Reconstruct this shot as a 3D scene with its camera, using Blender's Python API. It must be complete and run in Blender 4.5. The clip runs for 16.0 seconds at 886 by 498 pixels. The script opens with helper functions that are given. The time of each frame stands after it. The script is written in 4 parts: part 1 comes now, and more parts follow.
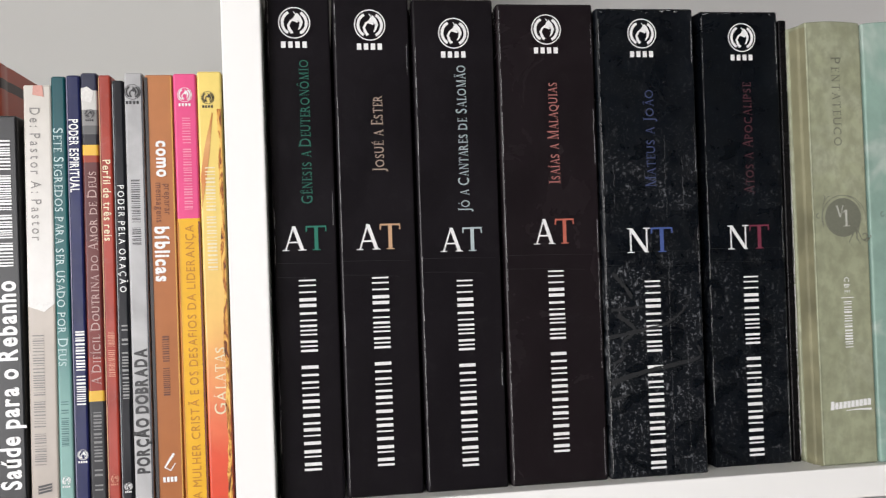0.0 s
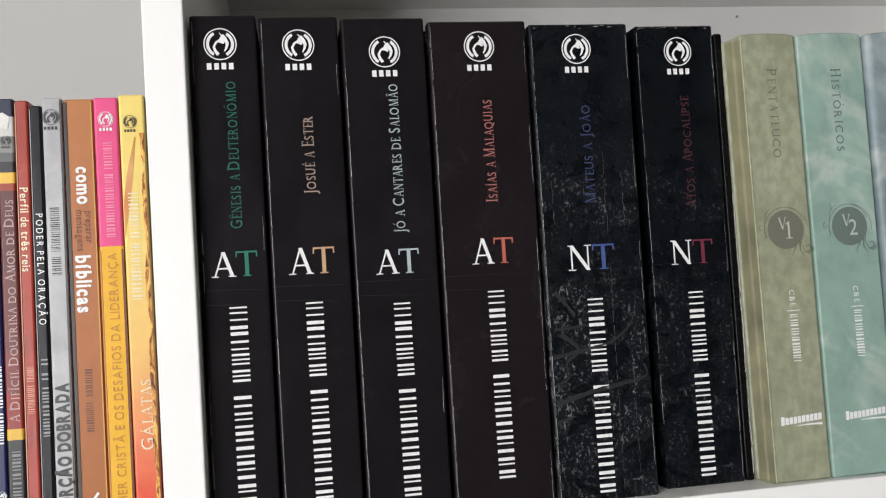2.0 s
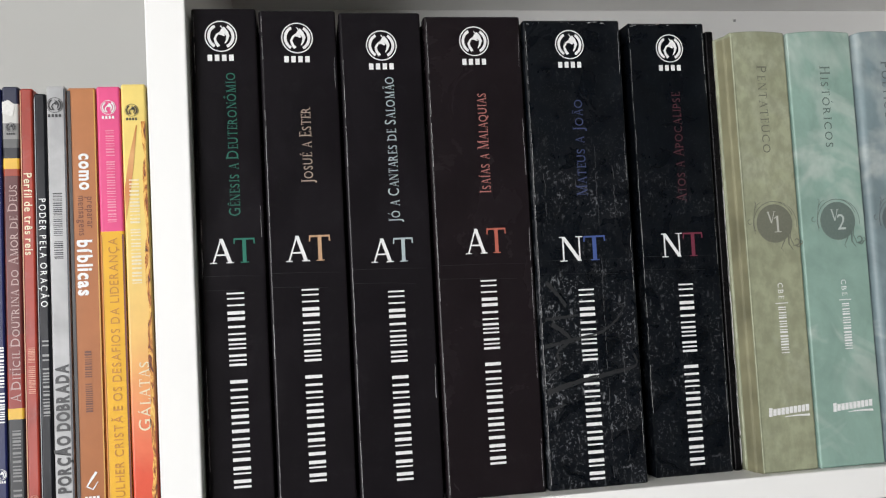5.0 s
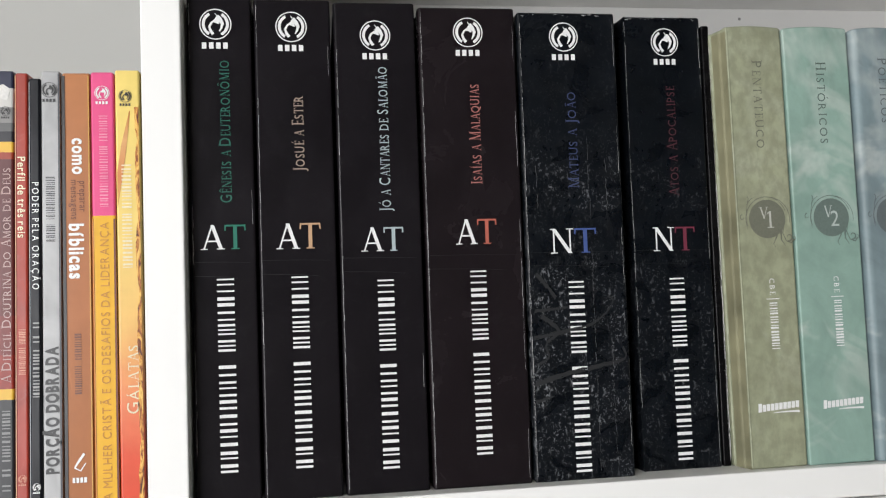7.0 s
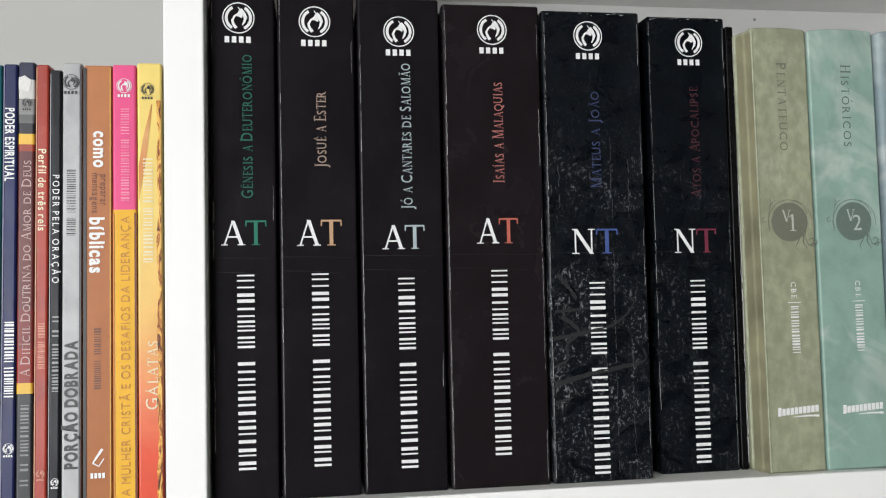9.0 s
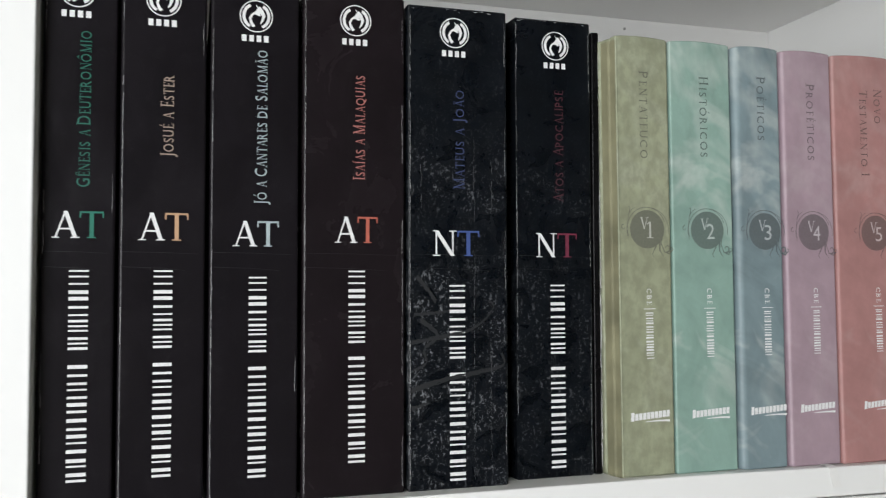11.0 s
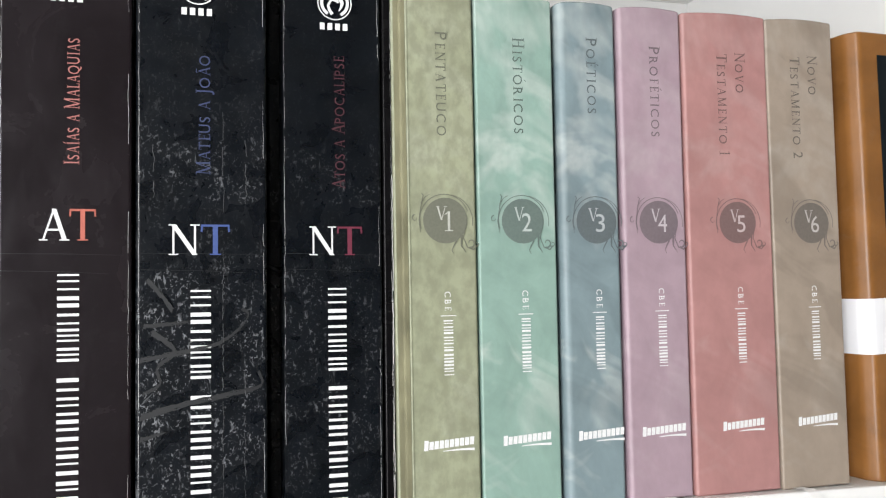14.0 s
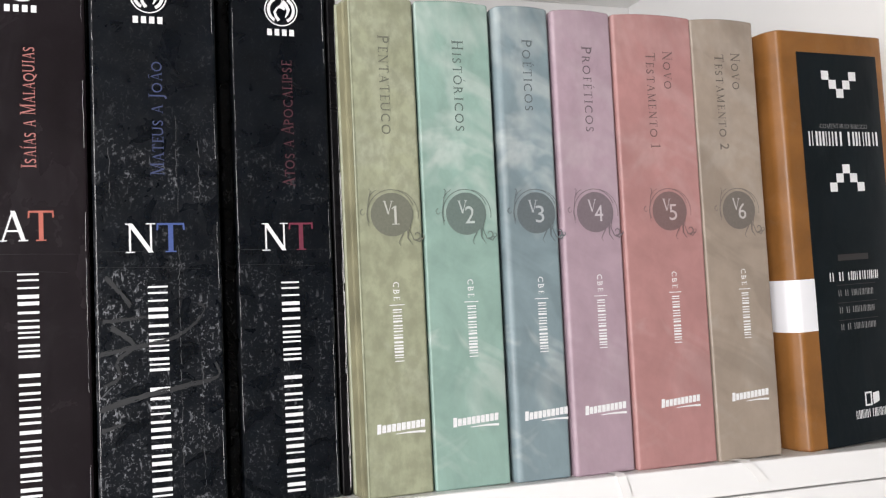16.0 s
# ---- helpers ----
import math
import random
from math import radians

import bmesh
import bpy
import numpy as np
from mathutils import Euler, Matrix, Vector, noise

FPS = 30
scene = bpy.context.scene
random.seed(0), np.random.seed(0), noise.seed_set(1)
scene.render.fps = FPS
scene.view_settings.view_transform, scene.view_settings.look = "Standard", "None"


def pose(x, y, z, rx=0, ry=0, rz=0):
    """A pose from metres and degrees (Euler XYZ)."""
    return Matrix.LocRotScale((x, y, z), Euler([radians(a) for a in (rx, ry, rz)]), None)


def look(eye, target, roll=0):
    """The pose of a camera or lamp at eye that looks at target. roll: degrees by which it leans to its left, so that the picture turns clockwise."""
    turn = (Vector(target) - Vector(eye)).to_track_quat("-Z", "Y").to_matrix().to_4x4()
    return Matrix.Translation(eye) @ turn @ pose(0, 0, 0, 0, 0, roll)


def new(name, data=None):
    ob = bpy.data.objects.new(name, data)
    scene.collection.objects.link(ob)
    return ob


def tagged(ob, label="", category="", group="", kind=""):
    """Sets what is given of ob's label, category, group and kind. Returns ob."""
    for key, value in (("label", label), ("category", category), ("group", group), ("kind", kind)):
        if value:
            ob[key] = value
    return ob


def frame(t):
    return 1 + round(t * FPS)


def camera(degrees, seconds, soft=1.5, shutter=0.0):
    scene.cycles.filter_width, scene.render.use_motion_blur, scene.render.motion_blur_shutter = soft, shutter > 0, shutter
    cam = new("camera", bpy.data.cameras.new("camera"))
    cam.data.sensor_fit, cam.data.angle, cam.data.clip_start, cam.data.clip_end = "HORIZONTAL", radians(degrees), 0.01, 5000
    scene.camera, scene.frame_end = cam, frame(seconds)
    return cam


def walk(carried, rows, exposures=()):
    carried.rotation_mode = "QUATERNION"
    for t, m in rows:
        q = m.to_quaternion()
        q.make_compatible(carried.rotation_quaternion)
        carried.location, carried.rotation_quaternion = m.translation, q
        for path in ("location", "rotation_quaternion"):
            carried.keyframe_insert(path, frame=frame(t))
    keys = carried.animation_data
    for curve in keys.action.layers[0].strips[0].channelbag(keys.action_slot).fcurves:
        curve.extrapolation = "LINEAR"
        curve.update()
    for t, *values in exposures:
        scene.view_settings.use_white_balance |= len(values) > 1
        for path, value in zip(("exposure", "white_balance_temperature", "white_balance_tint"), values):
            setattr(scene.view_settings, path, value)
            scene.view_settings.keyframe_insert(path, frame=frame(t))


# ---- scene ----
cam = camera(54.87, 16.0, soft=1.2, shutter=0.2)
# time, eye, a point ahead of the eye, lean of the camera
ROWS = [
    (0.0, (0.0316, -0.4244, 1.4656), (0.1679, 0.5662, 1.4723), -1.95),
    (0.5, (0.0354, -0.4337, 1.4679), (0.2196, 0.5491, 1.4628), -2.16),
    (1.0, (0.0434, -0.4190, 1.4575), (0.2246, 0.5643, 1.4760), -4.16),
    (1.5, (0.0487, -0.4154, 1.4626), (0.2226, 0.5687, 1.4971), -3.72),
    (2.0, (0.0529, -0.4166, 1.4599), (0.2172, 0.5689, 1.5023), -3.50),
    (2.5, (0.0549, -0.4121, 1.4572), (0.2138, 0.5746, 1.4915), -3.73),
    (3.0, (0.0552, -0.4188, 1.4597), (0.2207, 0.5668, 1.4947), -3.15),
    (3.5, (0.0505, -0.4237, 1.4573), (0.2139, 0.5619, 1.4997), -3.05),
    (3.7, (0.0501, -0.4232, 1.4569), (0.2133, 0.5627, 1.4925), -3.03),
    (5.8, (0.0629, -0.4274, 1.4460), (0.2081, 0.5599, 1.5094), -2.55),
    (6.0, (0.0641, -0.4277, 1.4464), (0.2036, 0.5609, 1.5026), -2.50),
    (6.5, (0.0655, -0.4274, 1.4466), (0.2116, 0.5606, 1.4968), -2.35),
    (7.0, (0.0674, -0.4280, 1.4434), (0.2120, 0.5600, 1.4983), -2.07),
    (7.5, (0.0653, -0.4294, 1.4471), (0.2003, 0.5594, 1.5103), -2.35),
    (8.0, (0.0614, -0.4256, 1.4430), (0.1913, 0.5643, 1.4998), -1.72),
    (10.3, (0.0551, -0.4230, 1.4490), (0.2568, 0.5557, 1.4863), -0.39),
    (10.5, (0.0586, -0.4225, 1.4489), (0.2751, 0.5534, 1.4788), -0.16),
    (11.0, (0.0703, -0.4112, 1.4480), (0.3530, 0.5470, 1.4915), -0.17),
    (11.5, (0.0751, -0.3803, 1.4532), (0.4269, 0.5555, 1.4744), -0.80),
    (12.0, (0.0842, -0.3507, 1.4618), (0.5051, 0.5563, 1.4759), -2.06),
    (12.5, (0.1272, -0.3574, 1.4577), (0.5280, 0.5586, 1.4753), -1.00),
    (13.0, (0.1766, -0.3659, 1.4498), (0.4980, 0.5807, 1.4784), 0.32),
    (13.5, (0.1938, -0.3746, 1.4476), (0.4958, 0.5781, 1.4825), -0.57),
    (14.0, (0.2014, -0.3716, 1.4502), (0.4683, 0.5912, 1.4900), -0.72),
    (14.5, (0.2081, -0.3729, 1.4489), (0.4693, 0.5913, 1.4949), -0.98),
    (15.0, (0.2061, -0.3870, 1.4477), (0.4930, 0.5701, 1.4867), -1.48),
    (15.5, (0.2067, -0.3936, 1.4402), (0.5247, 0.5527, 1.4982), -2.89),
    (16.0, (0.2038, -0.3928, 1.4414), (0.5101, 0.5579, 1.4901), -2.35),
]
EXPOSURES = [(0.0, 0.08, 6650, 13), (3.0, 0.04, 6550, 11), (8.0, 0.05, 6500, 10), (11.0, 0.02, 6400, 8.5), (11.5, 0.06, 6450, 9), (12.0, 0.54, 6450, 10), (12.5, 0.68, 6500, 10), (13.0, 0.63, 6500, 10), (14.0, 0.60, 6500, 10.5), (15.0, 0.61, 6550, 12.5), (16.0, 0.51, 6600, 14)]
walk(cam, [(t, look(eye, ahead, roll)) for t, eye, ahead, roll in ROWS], EXPOSURES)

# ---- light: daylight through the window opening behind the camera ----
world = bpy.data.worlds.new("sky")
scene.world = world
world.use_nodes = True
sky = world.node_tree.nodes.new("ShaderNodeTexSky")
sky.sky_type, sky.sun_disc = "NISHITA", False
sky.sun_elevation, sky.sun_rotation = radians(40), radians(250)
world.node_tree.nodes["Background"].inputs["Strength"].default_value = 0.1
world.node_tree.links.new(sky.outputs[0], world.node_tree.nodes["Background"].inputs["Color"])


def window_light(name, eye, target, width, height, watts, colour):
    data = bpy.data.lights.new(name, "AREA")
    data.shape, data.size, data.size_y, data.energy, data.color = "RECTANGLE", width, height, watts, colour
    lamp = new(name, data)
    lamp.matrix_world = look(eye, target)
    return lamp


window_light("window_daylight", (-1.42, -2.16, 1.36), (-1.42, 0.0, 1.36), 1.15, 1.35, 76, (0.97, 0.98, 1.0))

# ---- materials ----
def nodes_of(name):
    m = bpy.data.materials.new(name)
    m.use_nodes = True
    t = m.node_tree
    return m, t, t.nodes["Principled BSDF"]


def add(t, kind, **values):
    n = t.nodes.new(kind)
    for key, value in values.items():
        n.inputs[key].default_value = value
    return n


def coords(t, scale=(1, 1, 1)):
    c, m = t.nodes.new("ShaderNodeTexCoord"), add(t, "ShaderNodeMapping", Scale=scale)
    t.links.new(c.outputs["Object"], m.inputs["Vector"])
    return m.outputs["Vector"]


def noise_of(t, vector, scale, detail=4.0, rough=0.55, warp=0.0):
    n = add(t, "ShaderNodeTexNoise", Scale=scale, Detail=detail, Roughness=rough, Distortion=warp)
    t.links.new(vector, n.inputs["Vector"])
    return n.outputs["Fac"]


def ramp_of(t, fac, stops, mode="LINEAR"):
    r = t.nodes.new("ShaderNodeValToRGB")
    r.color_ramp.interpolation = mode
    while len(r.color_ramp.elements) < len(stops):
        r.color_ramp.elements.new(0.5)
    for e, (p, c) in zip(r.color_ramp.elements, stops):
        e.position, e.color = p, (*c, 1) if len(c) == 3 else c
    t.links.new(fac, r.inputs["Fac"])
    return r.outputs["Color"]


def blend(t, fac, a, b, how="MIX"):
    m = t.nodes.new("ShaderNodeMix")
    m.data_type, m.blend_type = "RGBA", how
    for value, socket in ((fac, m.inputs[0]), (a, m.inputs[6]), (b, m.inputs[7])):
        if isinstance(value, (int, float)):
            socket.default_value = value
        elif isinstance(value, tuple):
            socket.default_value = (*value, 1)
        else:
            t.links.new(value, socket)
    return m.outputs[2]


def bump(t, p, height, strength, distance=0.0003):
    b = add(t, "ShaderNodeBump", Strength=strength, Distance=distance)
    t.links.new(height, b.inputs["Height"])
    t.links.new(b.outputs["Normal"], p.inputs["Normal"])


def grain(t, fac):
    return ramp_of(t, fac, [(0.3, (0.0, 0.0, 0.0)), (0.7, (1.0, 1.0, 1.0))])


def shade(c, k):
    return tuple(min(1.0, v * k) for v in c)


def painted(name, colour, rough=0.4, spread=0.06, scale=30.0, relief=0.05):
    """Lacquered or painted board: slight unevenness at two scales."""
    m, t, p = nodes_of(name)
    v = coords(t)
    big, fine = noise_of(t, v, scale * 0.15, 3), noise_of(t, v, scale * 25, 2)
    t.links.new(blend(t, grain(t, big), shade(colour, 1 - spread), shade(colour, 1 + spread * 0.4)), p.inputs["Base Color"])
    p.inputs["Roughness"].default_value = rough
    bump(t, p, fine, relief, 0.0002)
    return m


def inked(name, colour, rough=0.35, metal=0.0):
    """Printed or foil lettering, worn a little."""
    m, t, p = nodes_of(name)
    v = coords(t)
    t.links.new(blend(t, grain(t, noise_of(t, v, 900, 3)), shade(colour, 0.86), colour), p.inputs["Base Color"])
    p.inputs["Roughness"].default_value, p.inputs["Metallic"].default_value = rough, metal
    return m


def laminate(name, colour, rough=0.22, gloss=0.35, smear=0.10):
    """Dark film-laminated cover with faint finger smears in the gloss."""
    m, t, p = nodes_of(name)
    v = coords(t)
    big, fine = noise_of(t, v, 26, 5, 0.6, 0.8), noise_of(t, v, 700, 2)
    body = blend(t, grain(t, big), shade(colour, 0.8), shade(colour, 1.25))
    finger = ramp_of(t, noise_of(t, v, 150, 5, 0.7, 0.6), [(0.55, (0, 0, 0)), (0.80, (0.10,) * 3)])
    t.links.new(blend(t, finger, body, shade((max(colour) + 0.05,) * 3, 1.0)), p.inputs["Base Color"])
    t.links.new(ramp_of(t, big, [(0.35, (rough,) * 3), (0.75, (rough + smear,) * 3)]), p.inputs["Roughness"])
    p.inputs["Specular IOR Level"].default_value = gloss
    bump(t, p, fine, 0.04, 0.0001)
    wave = add(t, "ShaderNodeBump", Strength=0.25, Distance=0.002)
    t.links.new(noise_of(t, coords(t, (1, 1, 0.45)), 42, 3, 0.5, 0.6), wave.inputs["Height"])
    fine_bump = p.inputs["Normal"].links[0].from_node
    t.links.new(wave.outputs["Normal"], fine_bump.inputs["Normal"])
    return m


def streaks(t, angle, along, across, low, high):
    """Short straight scratches that run at an angle over the spine."""
    c, m = t.nodes.new("ShaderNodeTexCoord"), add(t, "ShaderNodeMapping", Rotation=(0, radians(angle), 0))
    t.links.new(c.outputs["Object"], m.inputs["Vector"])
    k = add(t, "ShaderNodeMapping", Scale=(across, 1, along))
    t.links.new(m.outputs["Vector"], k.inputs["Vector"])
    return ramp_of(t, noise_of(t, k.outputs["Vector"], 1.0, 3, 0.6, 0.7), [(low, (0, 0, 0)), (high, (1, 1, 1))])


def scuffed(name, colour, scuff, amount, dull):
    """Black laminate with clumps of pale flecks, a few scratches and rubbed patches; the printed band at the initials is cleaner."""
    m, t, p = nodes_of(name)
    v = coords(t)
    patch = noise_of(t, v, 70, 4, 0.6, 0.6)
    fleck = ramp_of(t, noise_of(t, v, 600, 3, 0.64, 0.5), [(0.575, (0, 0, 0)), (0.630, (1.0,) * 3)])
    long_fleck = ramp_of(t, noise_of(t, coords(t, (1, 1, 0.4)), 480, 3, 0.65, 0.5), [(0.595, (0, 0, 0)), (0.650, (0.9,) * 3)])
    marks = blend(t, 1.0, fleck, long_fleck, "ADD")
    for angle, along, across in ((-48, 120, 760), (75, 160, 820), (8, 90, 900)):
        line = blend(t, 1.0, streaks(t, angle, along, across, 0.66, 0.74), (0.55,) * 3, "MULTIPLY")
        marks = blend(t, 1.0, marks, line, "ADD")
    where = ramp_of(t, patch, [(0.43, (0.02,) * 3), (0.50, (0.40,) * 3), (0.57, (1, 1, 1))])
    s = t.nodes.new("ShaderNodeSeparateXYZ")
    t.links.new(v, s.inputs[0])
    handled = ramp_of(t, s.outputs["Z"], [(0.02, (0.7,) * 3), (0.05, (1, 1, 1)), (0.108, (1, 1, 1)), (0.116, (0.25,) * 3), (0.134, (0.20,) * 3), (0.142, (0.75,) * 3), (0.160, (0.5,) * 3), (0.176, (0.10,) * 3)])
    where = blend(t, 1.0, where, handled, "MULTIPLY")
    marks = blend(t, 1.0, marks, where, "MULTIPLY")
    dust = ramp_of(t, noise_of(t, v, 1000, 2, 0.6), [(0.66, (0, 0, 0)), (0.72, (0.35,) * 3)])
    marks = blend(t, 1.0, marks, blend(t, 1.0, dust, handled, "MULTIPLY"), "ADD")
    haze = ramp_of(t, noise_of(t, v, 90, 5, 0.7), [(0.48, (0, 0, 0)), (0.75, (dull,) * 3)])
    base = blend(t, grain(t, noise_of(t, v, 60, 4)), shade(colour, 0.7), shade(colour, 1.3))
    base = blend(t, haze, base, shade(scuff, 0.3))
    scaled = blend(t, 1.0, marks, (amount,) * 3, "MULTIPLY")
    t.links.new(blend(t, scaled, base, scuff), p.inputs["Base Color"])
    t.links.new(ramp_of(t, patch, [(0.3, (0.22,) * 3), (0.7, (0.40,) * 3)]), p.inputs["Roughness"])
    p.inputs["Specular IOR Level"].default_value = 0.17
    bump(t, p, marks, 0.2, 0.0002)
    return m


def marbled(name, colour, spread=0.22, rough=0.42, streak=0.16, spots=0.0, crease=0.15):
    """Matt cover printed with a cloudy, marbled texture."""
    m, t, p = nodes_of(name)
    v = coords(t, (1, 1, 0.7))
    cloud, fine = noise_of(t, v, 32, 6, 0.6, 1.2), noise_of(t, v, 170, 4, 0.6)
    c = blend(t, ramp_of(t, cloud, [(0.32, (0, 0, 0)), (0.68, (1, 1, 1))]), shade(colour, 1 - spread), shade(colour, 1 + spread))
    for angle, along, across, low in ((40, 20, 36, 0.50), (-60, 24, 40, 0.60)):
        fold = streaks(t, angle, along, across, low, low + 0.13)
        light = blend(t, 1.0, fold, (streak,) * 3, "MULTIPLY")
        c = blend(t, light, c, (0.75, 0.76, 0.72))
    dark = blend(t, 1.0, streaks(t, 58, 16, 40, 0.54, 0.64), (crease,) * 3, "MULTIPLY")
    c = blend(t, dark, c, shade(colour, 0.55))
    c = blend(t, ramp_of(t, fine, [(0.4, (0.12 + spots,) * 3), (0.6, (0, 0, 0))]), c, shade(colour, 0.55))
    t.links.new(c, p.inputs["Base Color"])
    t.links.new(ramp_of(t, cloud, [(0.3, (rough,) * 3), (0.7, (rough + 0.12,) * 3)]), p.inputs["Roughness"])
    bump(t, p, fine, 0.06, 0.0002)
    return m


def banded(name, height, stops, mode="LINEAR", rough=0.3, spread=0.10, warp=0.0):
    """A printed cover whose colours change up the spine; stops are (height in metres, colour)."""
    m, t, p = nodes_of(name)
    v = coords(t)
    s = t.nodes.new("ShaderNodeSeparateXYZ")
    t.links.new(v, s.inputs[0])
    up = add(t, "ShaderNodeMath")
    up.operation = "MULTIPLY"
    up.inputs[1].default_value = 1.0 / height
    t.links.new(s.outputs["Z"], up.inputs[0])
    fac = up.outputs[0]
    if warp:
        shift = add(t, "ShaderNodeMath")
        shift.operation = "MULTIPLY_ADD"
        shift.inputs[1].default_value = warp
        t.links.new(noise_of(t, v, 60, 4, 0.6, 1.0), shift.inputs[0])
        t.links.new(fac, shift.inputs[2])
        fac = shift.outputs[0]
    c = ramp_of(t, fac, [(z / height, col) for z, col in stops], mode)
    n = noise_of(t, v, 90, 5, 0.6)
    t.links.new(blend(t, grain(t, n), blend(t, spread, c, (0.0, 0.0, 0.0)), c), p.inputs["Base Color"])
    p.inputs["Roughness"].default_value, p.inputs["Specular IOR Level"].default_value = rough, 0.28
    bump(t, p, noise_of(t, v, 600, 2), 0.04, 0.0001)
    return m


WHITE_BOARD = painted("white_melamine", (0.83, 0.825, 0.81), 0.38, 0.03)
BACK_BOARD = painted("white_hardboard", (0.69, 0.685, 0.67), 0.5, 0.04)
WALL_PAINT = painted("wall_paint", (0.42, 0.418, 0.40), 0.8, 0.05, 8.0, 0.2)
CEILING_PAINT = painted("ceiling_paint", (0.75, 0.75, 0.73), 0.85, 0.04, 8.0, 0.2)
FLOOR_TILE = painted("floor_tile", (0.42, 0.38, 0.33), 0.35, 0.12, 12.0)
PAPER = painted("book_paper", (0.72, 0.68, 0.58), 0.85, 0.10, 300.0, 0.3)
SMEAR = inked("dull_scuff", (0.0100, 0.0112, 0.0126), 0.55)
CREASE = inked("rubbed_edge", (0.55, 0.55, 0.55), 0.5)
INK_WHITE = inked("white_ink", (0.82, 0.82, 0.82), 0.4)
INK_BLACK = inked("black_ink", (0.02, 0.02, 0.022), 0.4)


# ---- mesh helpers ----
def mesh_object(name, verts, faces, material, parent=None, label="", smooth=False):
    """Links one mesh as a part of a thing (or of a part)."""
    data = bpy.data.meshes.new(name)
    data.from_pydata(verts, [], faces)
    b = bmesh.new()
    b.from_mesh(data)
    bmesh.ops.recalc_face_normals(b, faces=b.faces)
    b.to_mesh(data)
    b.free()
    if smooth:
        for f in data.polygons:
            f.use_smooth = True
        data.set_sharp_from_angle(angle=radians(38 if smooth is True else smooth))
    data.materials.append(material)
    ob = new(name, data)
    ob.parent = parent
    return tagged(ob, label)


def board(name, x0, x1, y0, y1, z0, z1, material, parent=None, label="", edge=0.0008):
    """A board with slightly rounded edges."""
    b = bmesh.new()
    bmesh.ops.create_cube(b, size=1.0)
    for v in b.verts:
        v.co = ((x0 + x1) / 2 + v.co.x * (x1 - x0), (y0 + y1) / 2 + v.co.y * (y1 - y0), (z0 + z1) / 2 + v.co.z * (z1 - z0))
    if edge:
        bmesh.ops.bevel(b, geom=list(b.edges), offset=edge, segments=2, profile=0.5, affect="EDGES")
    data = bpy.data.meshes.new(name)
    b.to_mesh(data)
    b.free()
    data.materials.append(material)
    ob = new(name, data)
    ob.parent = parent
    return tagged(ob, label)


# ---- lettering: strokes with serifs, and the built-in font for round letters ----
THICK, THIN = 0.135, 0.06
STROKES = {
    "A": (0.86, [(0.10, 0, 0.43, 1, THIN), (0.43, 1, 0.76, 0, THICK), (0.22, 0.34, 0.62, 0.34, THIN), (-0.02, 0.02, 0.24, 0.02, 0.04), (0.60, 0.02, 0.90, 0.02, 0.04)]),
    "T": (0.78, [(0.39, 0, 0.39, 1, THICK), (0.03, 0.965, 0.75, 0.965, 0.07), (0.045, 1, 0.03, 0.76, 0.05), (0.735, 1, 0.75, 0.76, 0.05), (0.24, 0.02, 0.54, 0.02, 0.04)]),
    "N": (0.92, [(0.14, 0, 0.14, 1, THIN), (0.14, 1, 0.78, 0, THICK), (0.78, 0, 0.78, 1, THIN), (0.0, 0.02, 0.28, 0.02, 0.04), (0.0, 0.98, 0.2, 0.98, 0.04), (0.64, 0.98, 0.92, 0.98, 0.04)]),
    "M": (1.10, [(0.14, 0, 0.17, 1, THIN), (0.17, 1, 0.54, 0, THICK), (0.54, 0, 0.90, 1, THIN), (0.93, 0, 0.92, 1, THICK), (0.0, 0.02, 0.28, 0.02, 0.04), (0.78, 0.02, 1.08, 0.02, 0.04), (0.02, 0.98, 0.2, 0.98, 0.04), (0.9, 0.98, 1.06, 0.98, 0.04)]),
    "V": (0.86, [(0.12, 1, 0.44, 0, THICK), (0.44, 0, 0.76, 1, THIN), (-0.02, 0.98, 0.28, 0.98, 0.04), (0.62, 0.98, 0.9, 0.98, 0.04)]),
    "1": (0.46, [(0.23, 0, 0.23, 1, 0.12), (0.05, 0.84, 0.20, 0.97, 0.06), (0.03, 0.02, 0.43, 0.02, 0.045)]),
    "I": (0.40, [(0.20, 0, 0.20, 1, THICK), (0.03, 0.02, 0.37, 0.02, 0.04), (0.03, 0.98, 0.37, 0.98, 0.04)]),
    "E": (0.66, [(0.18, 0, 0.18, 1, THICK), (0.03, 0.03, 0.62, 0.03, THIN), (0.03, 0.97, 0.58, 0.97, THIN), (0.18, 0.52, 0.48, 0.52, THIN), (0.62, 0, 0.63, 0.22, 0.045), (0.57, 1, 0.58, 0.8, 0.045), (0.48, 0.43, 0.48, 0.62, 0.04)]),
    "F": (0.60, [(0.18, 0, 0.18, 1, THICK), (0.03, 0.97, 0.56, 0.97, THIN), (0.18, 0.5, 0.46, 0.5, THIN), (0.56, 1, 0.57, 0.8, 0.045), (0.03, 0.02, 0.36, 0.02, 0.04)]),
    "L": (0.62, [(0.18, 0, 0.18, 1, THICK), (0.03, 0.03, 0.58, 0.03, THIN), (0.58, 0, 0.6, 0.24, 0.045), (0.03, 0.98, 0.36, 0.98, 0.04)]),
    "H": (0.90, [(0.18, 0, 0.18, 1, THICK), (0.72, 0, 0.72, 1, THICK), (0.18, 0.52, 0.72, 0.52, THIN), (0.02, 0.02, 0.34, 0.02, 0.04), (0.02, 0.98, 0.34, 0.98, 0.04), (0.56, 0.02, 0.88, 0.02, 0.04), (0.56, 0.98, 0.88, 0.98, 0.04)]),
}
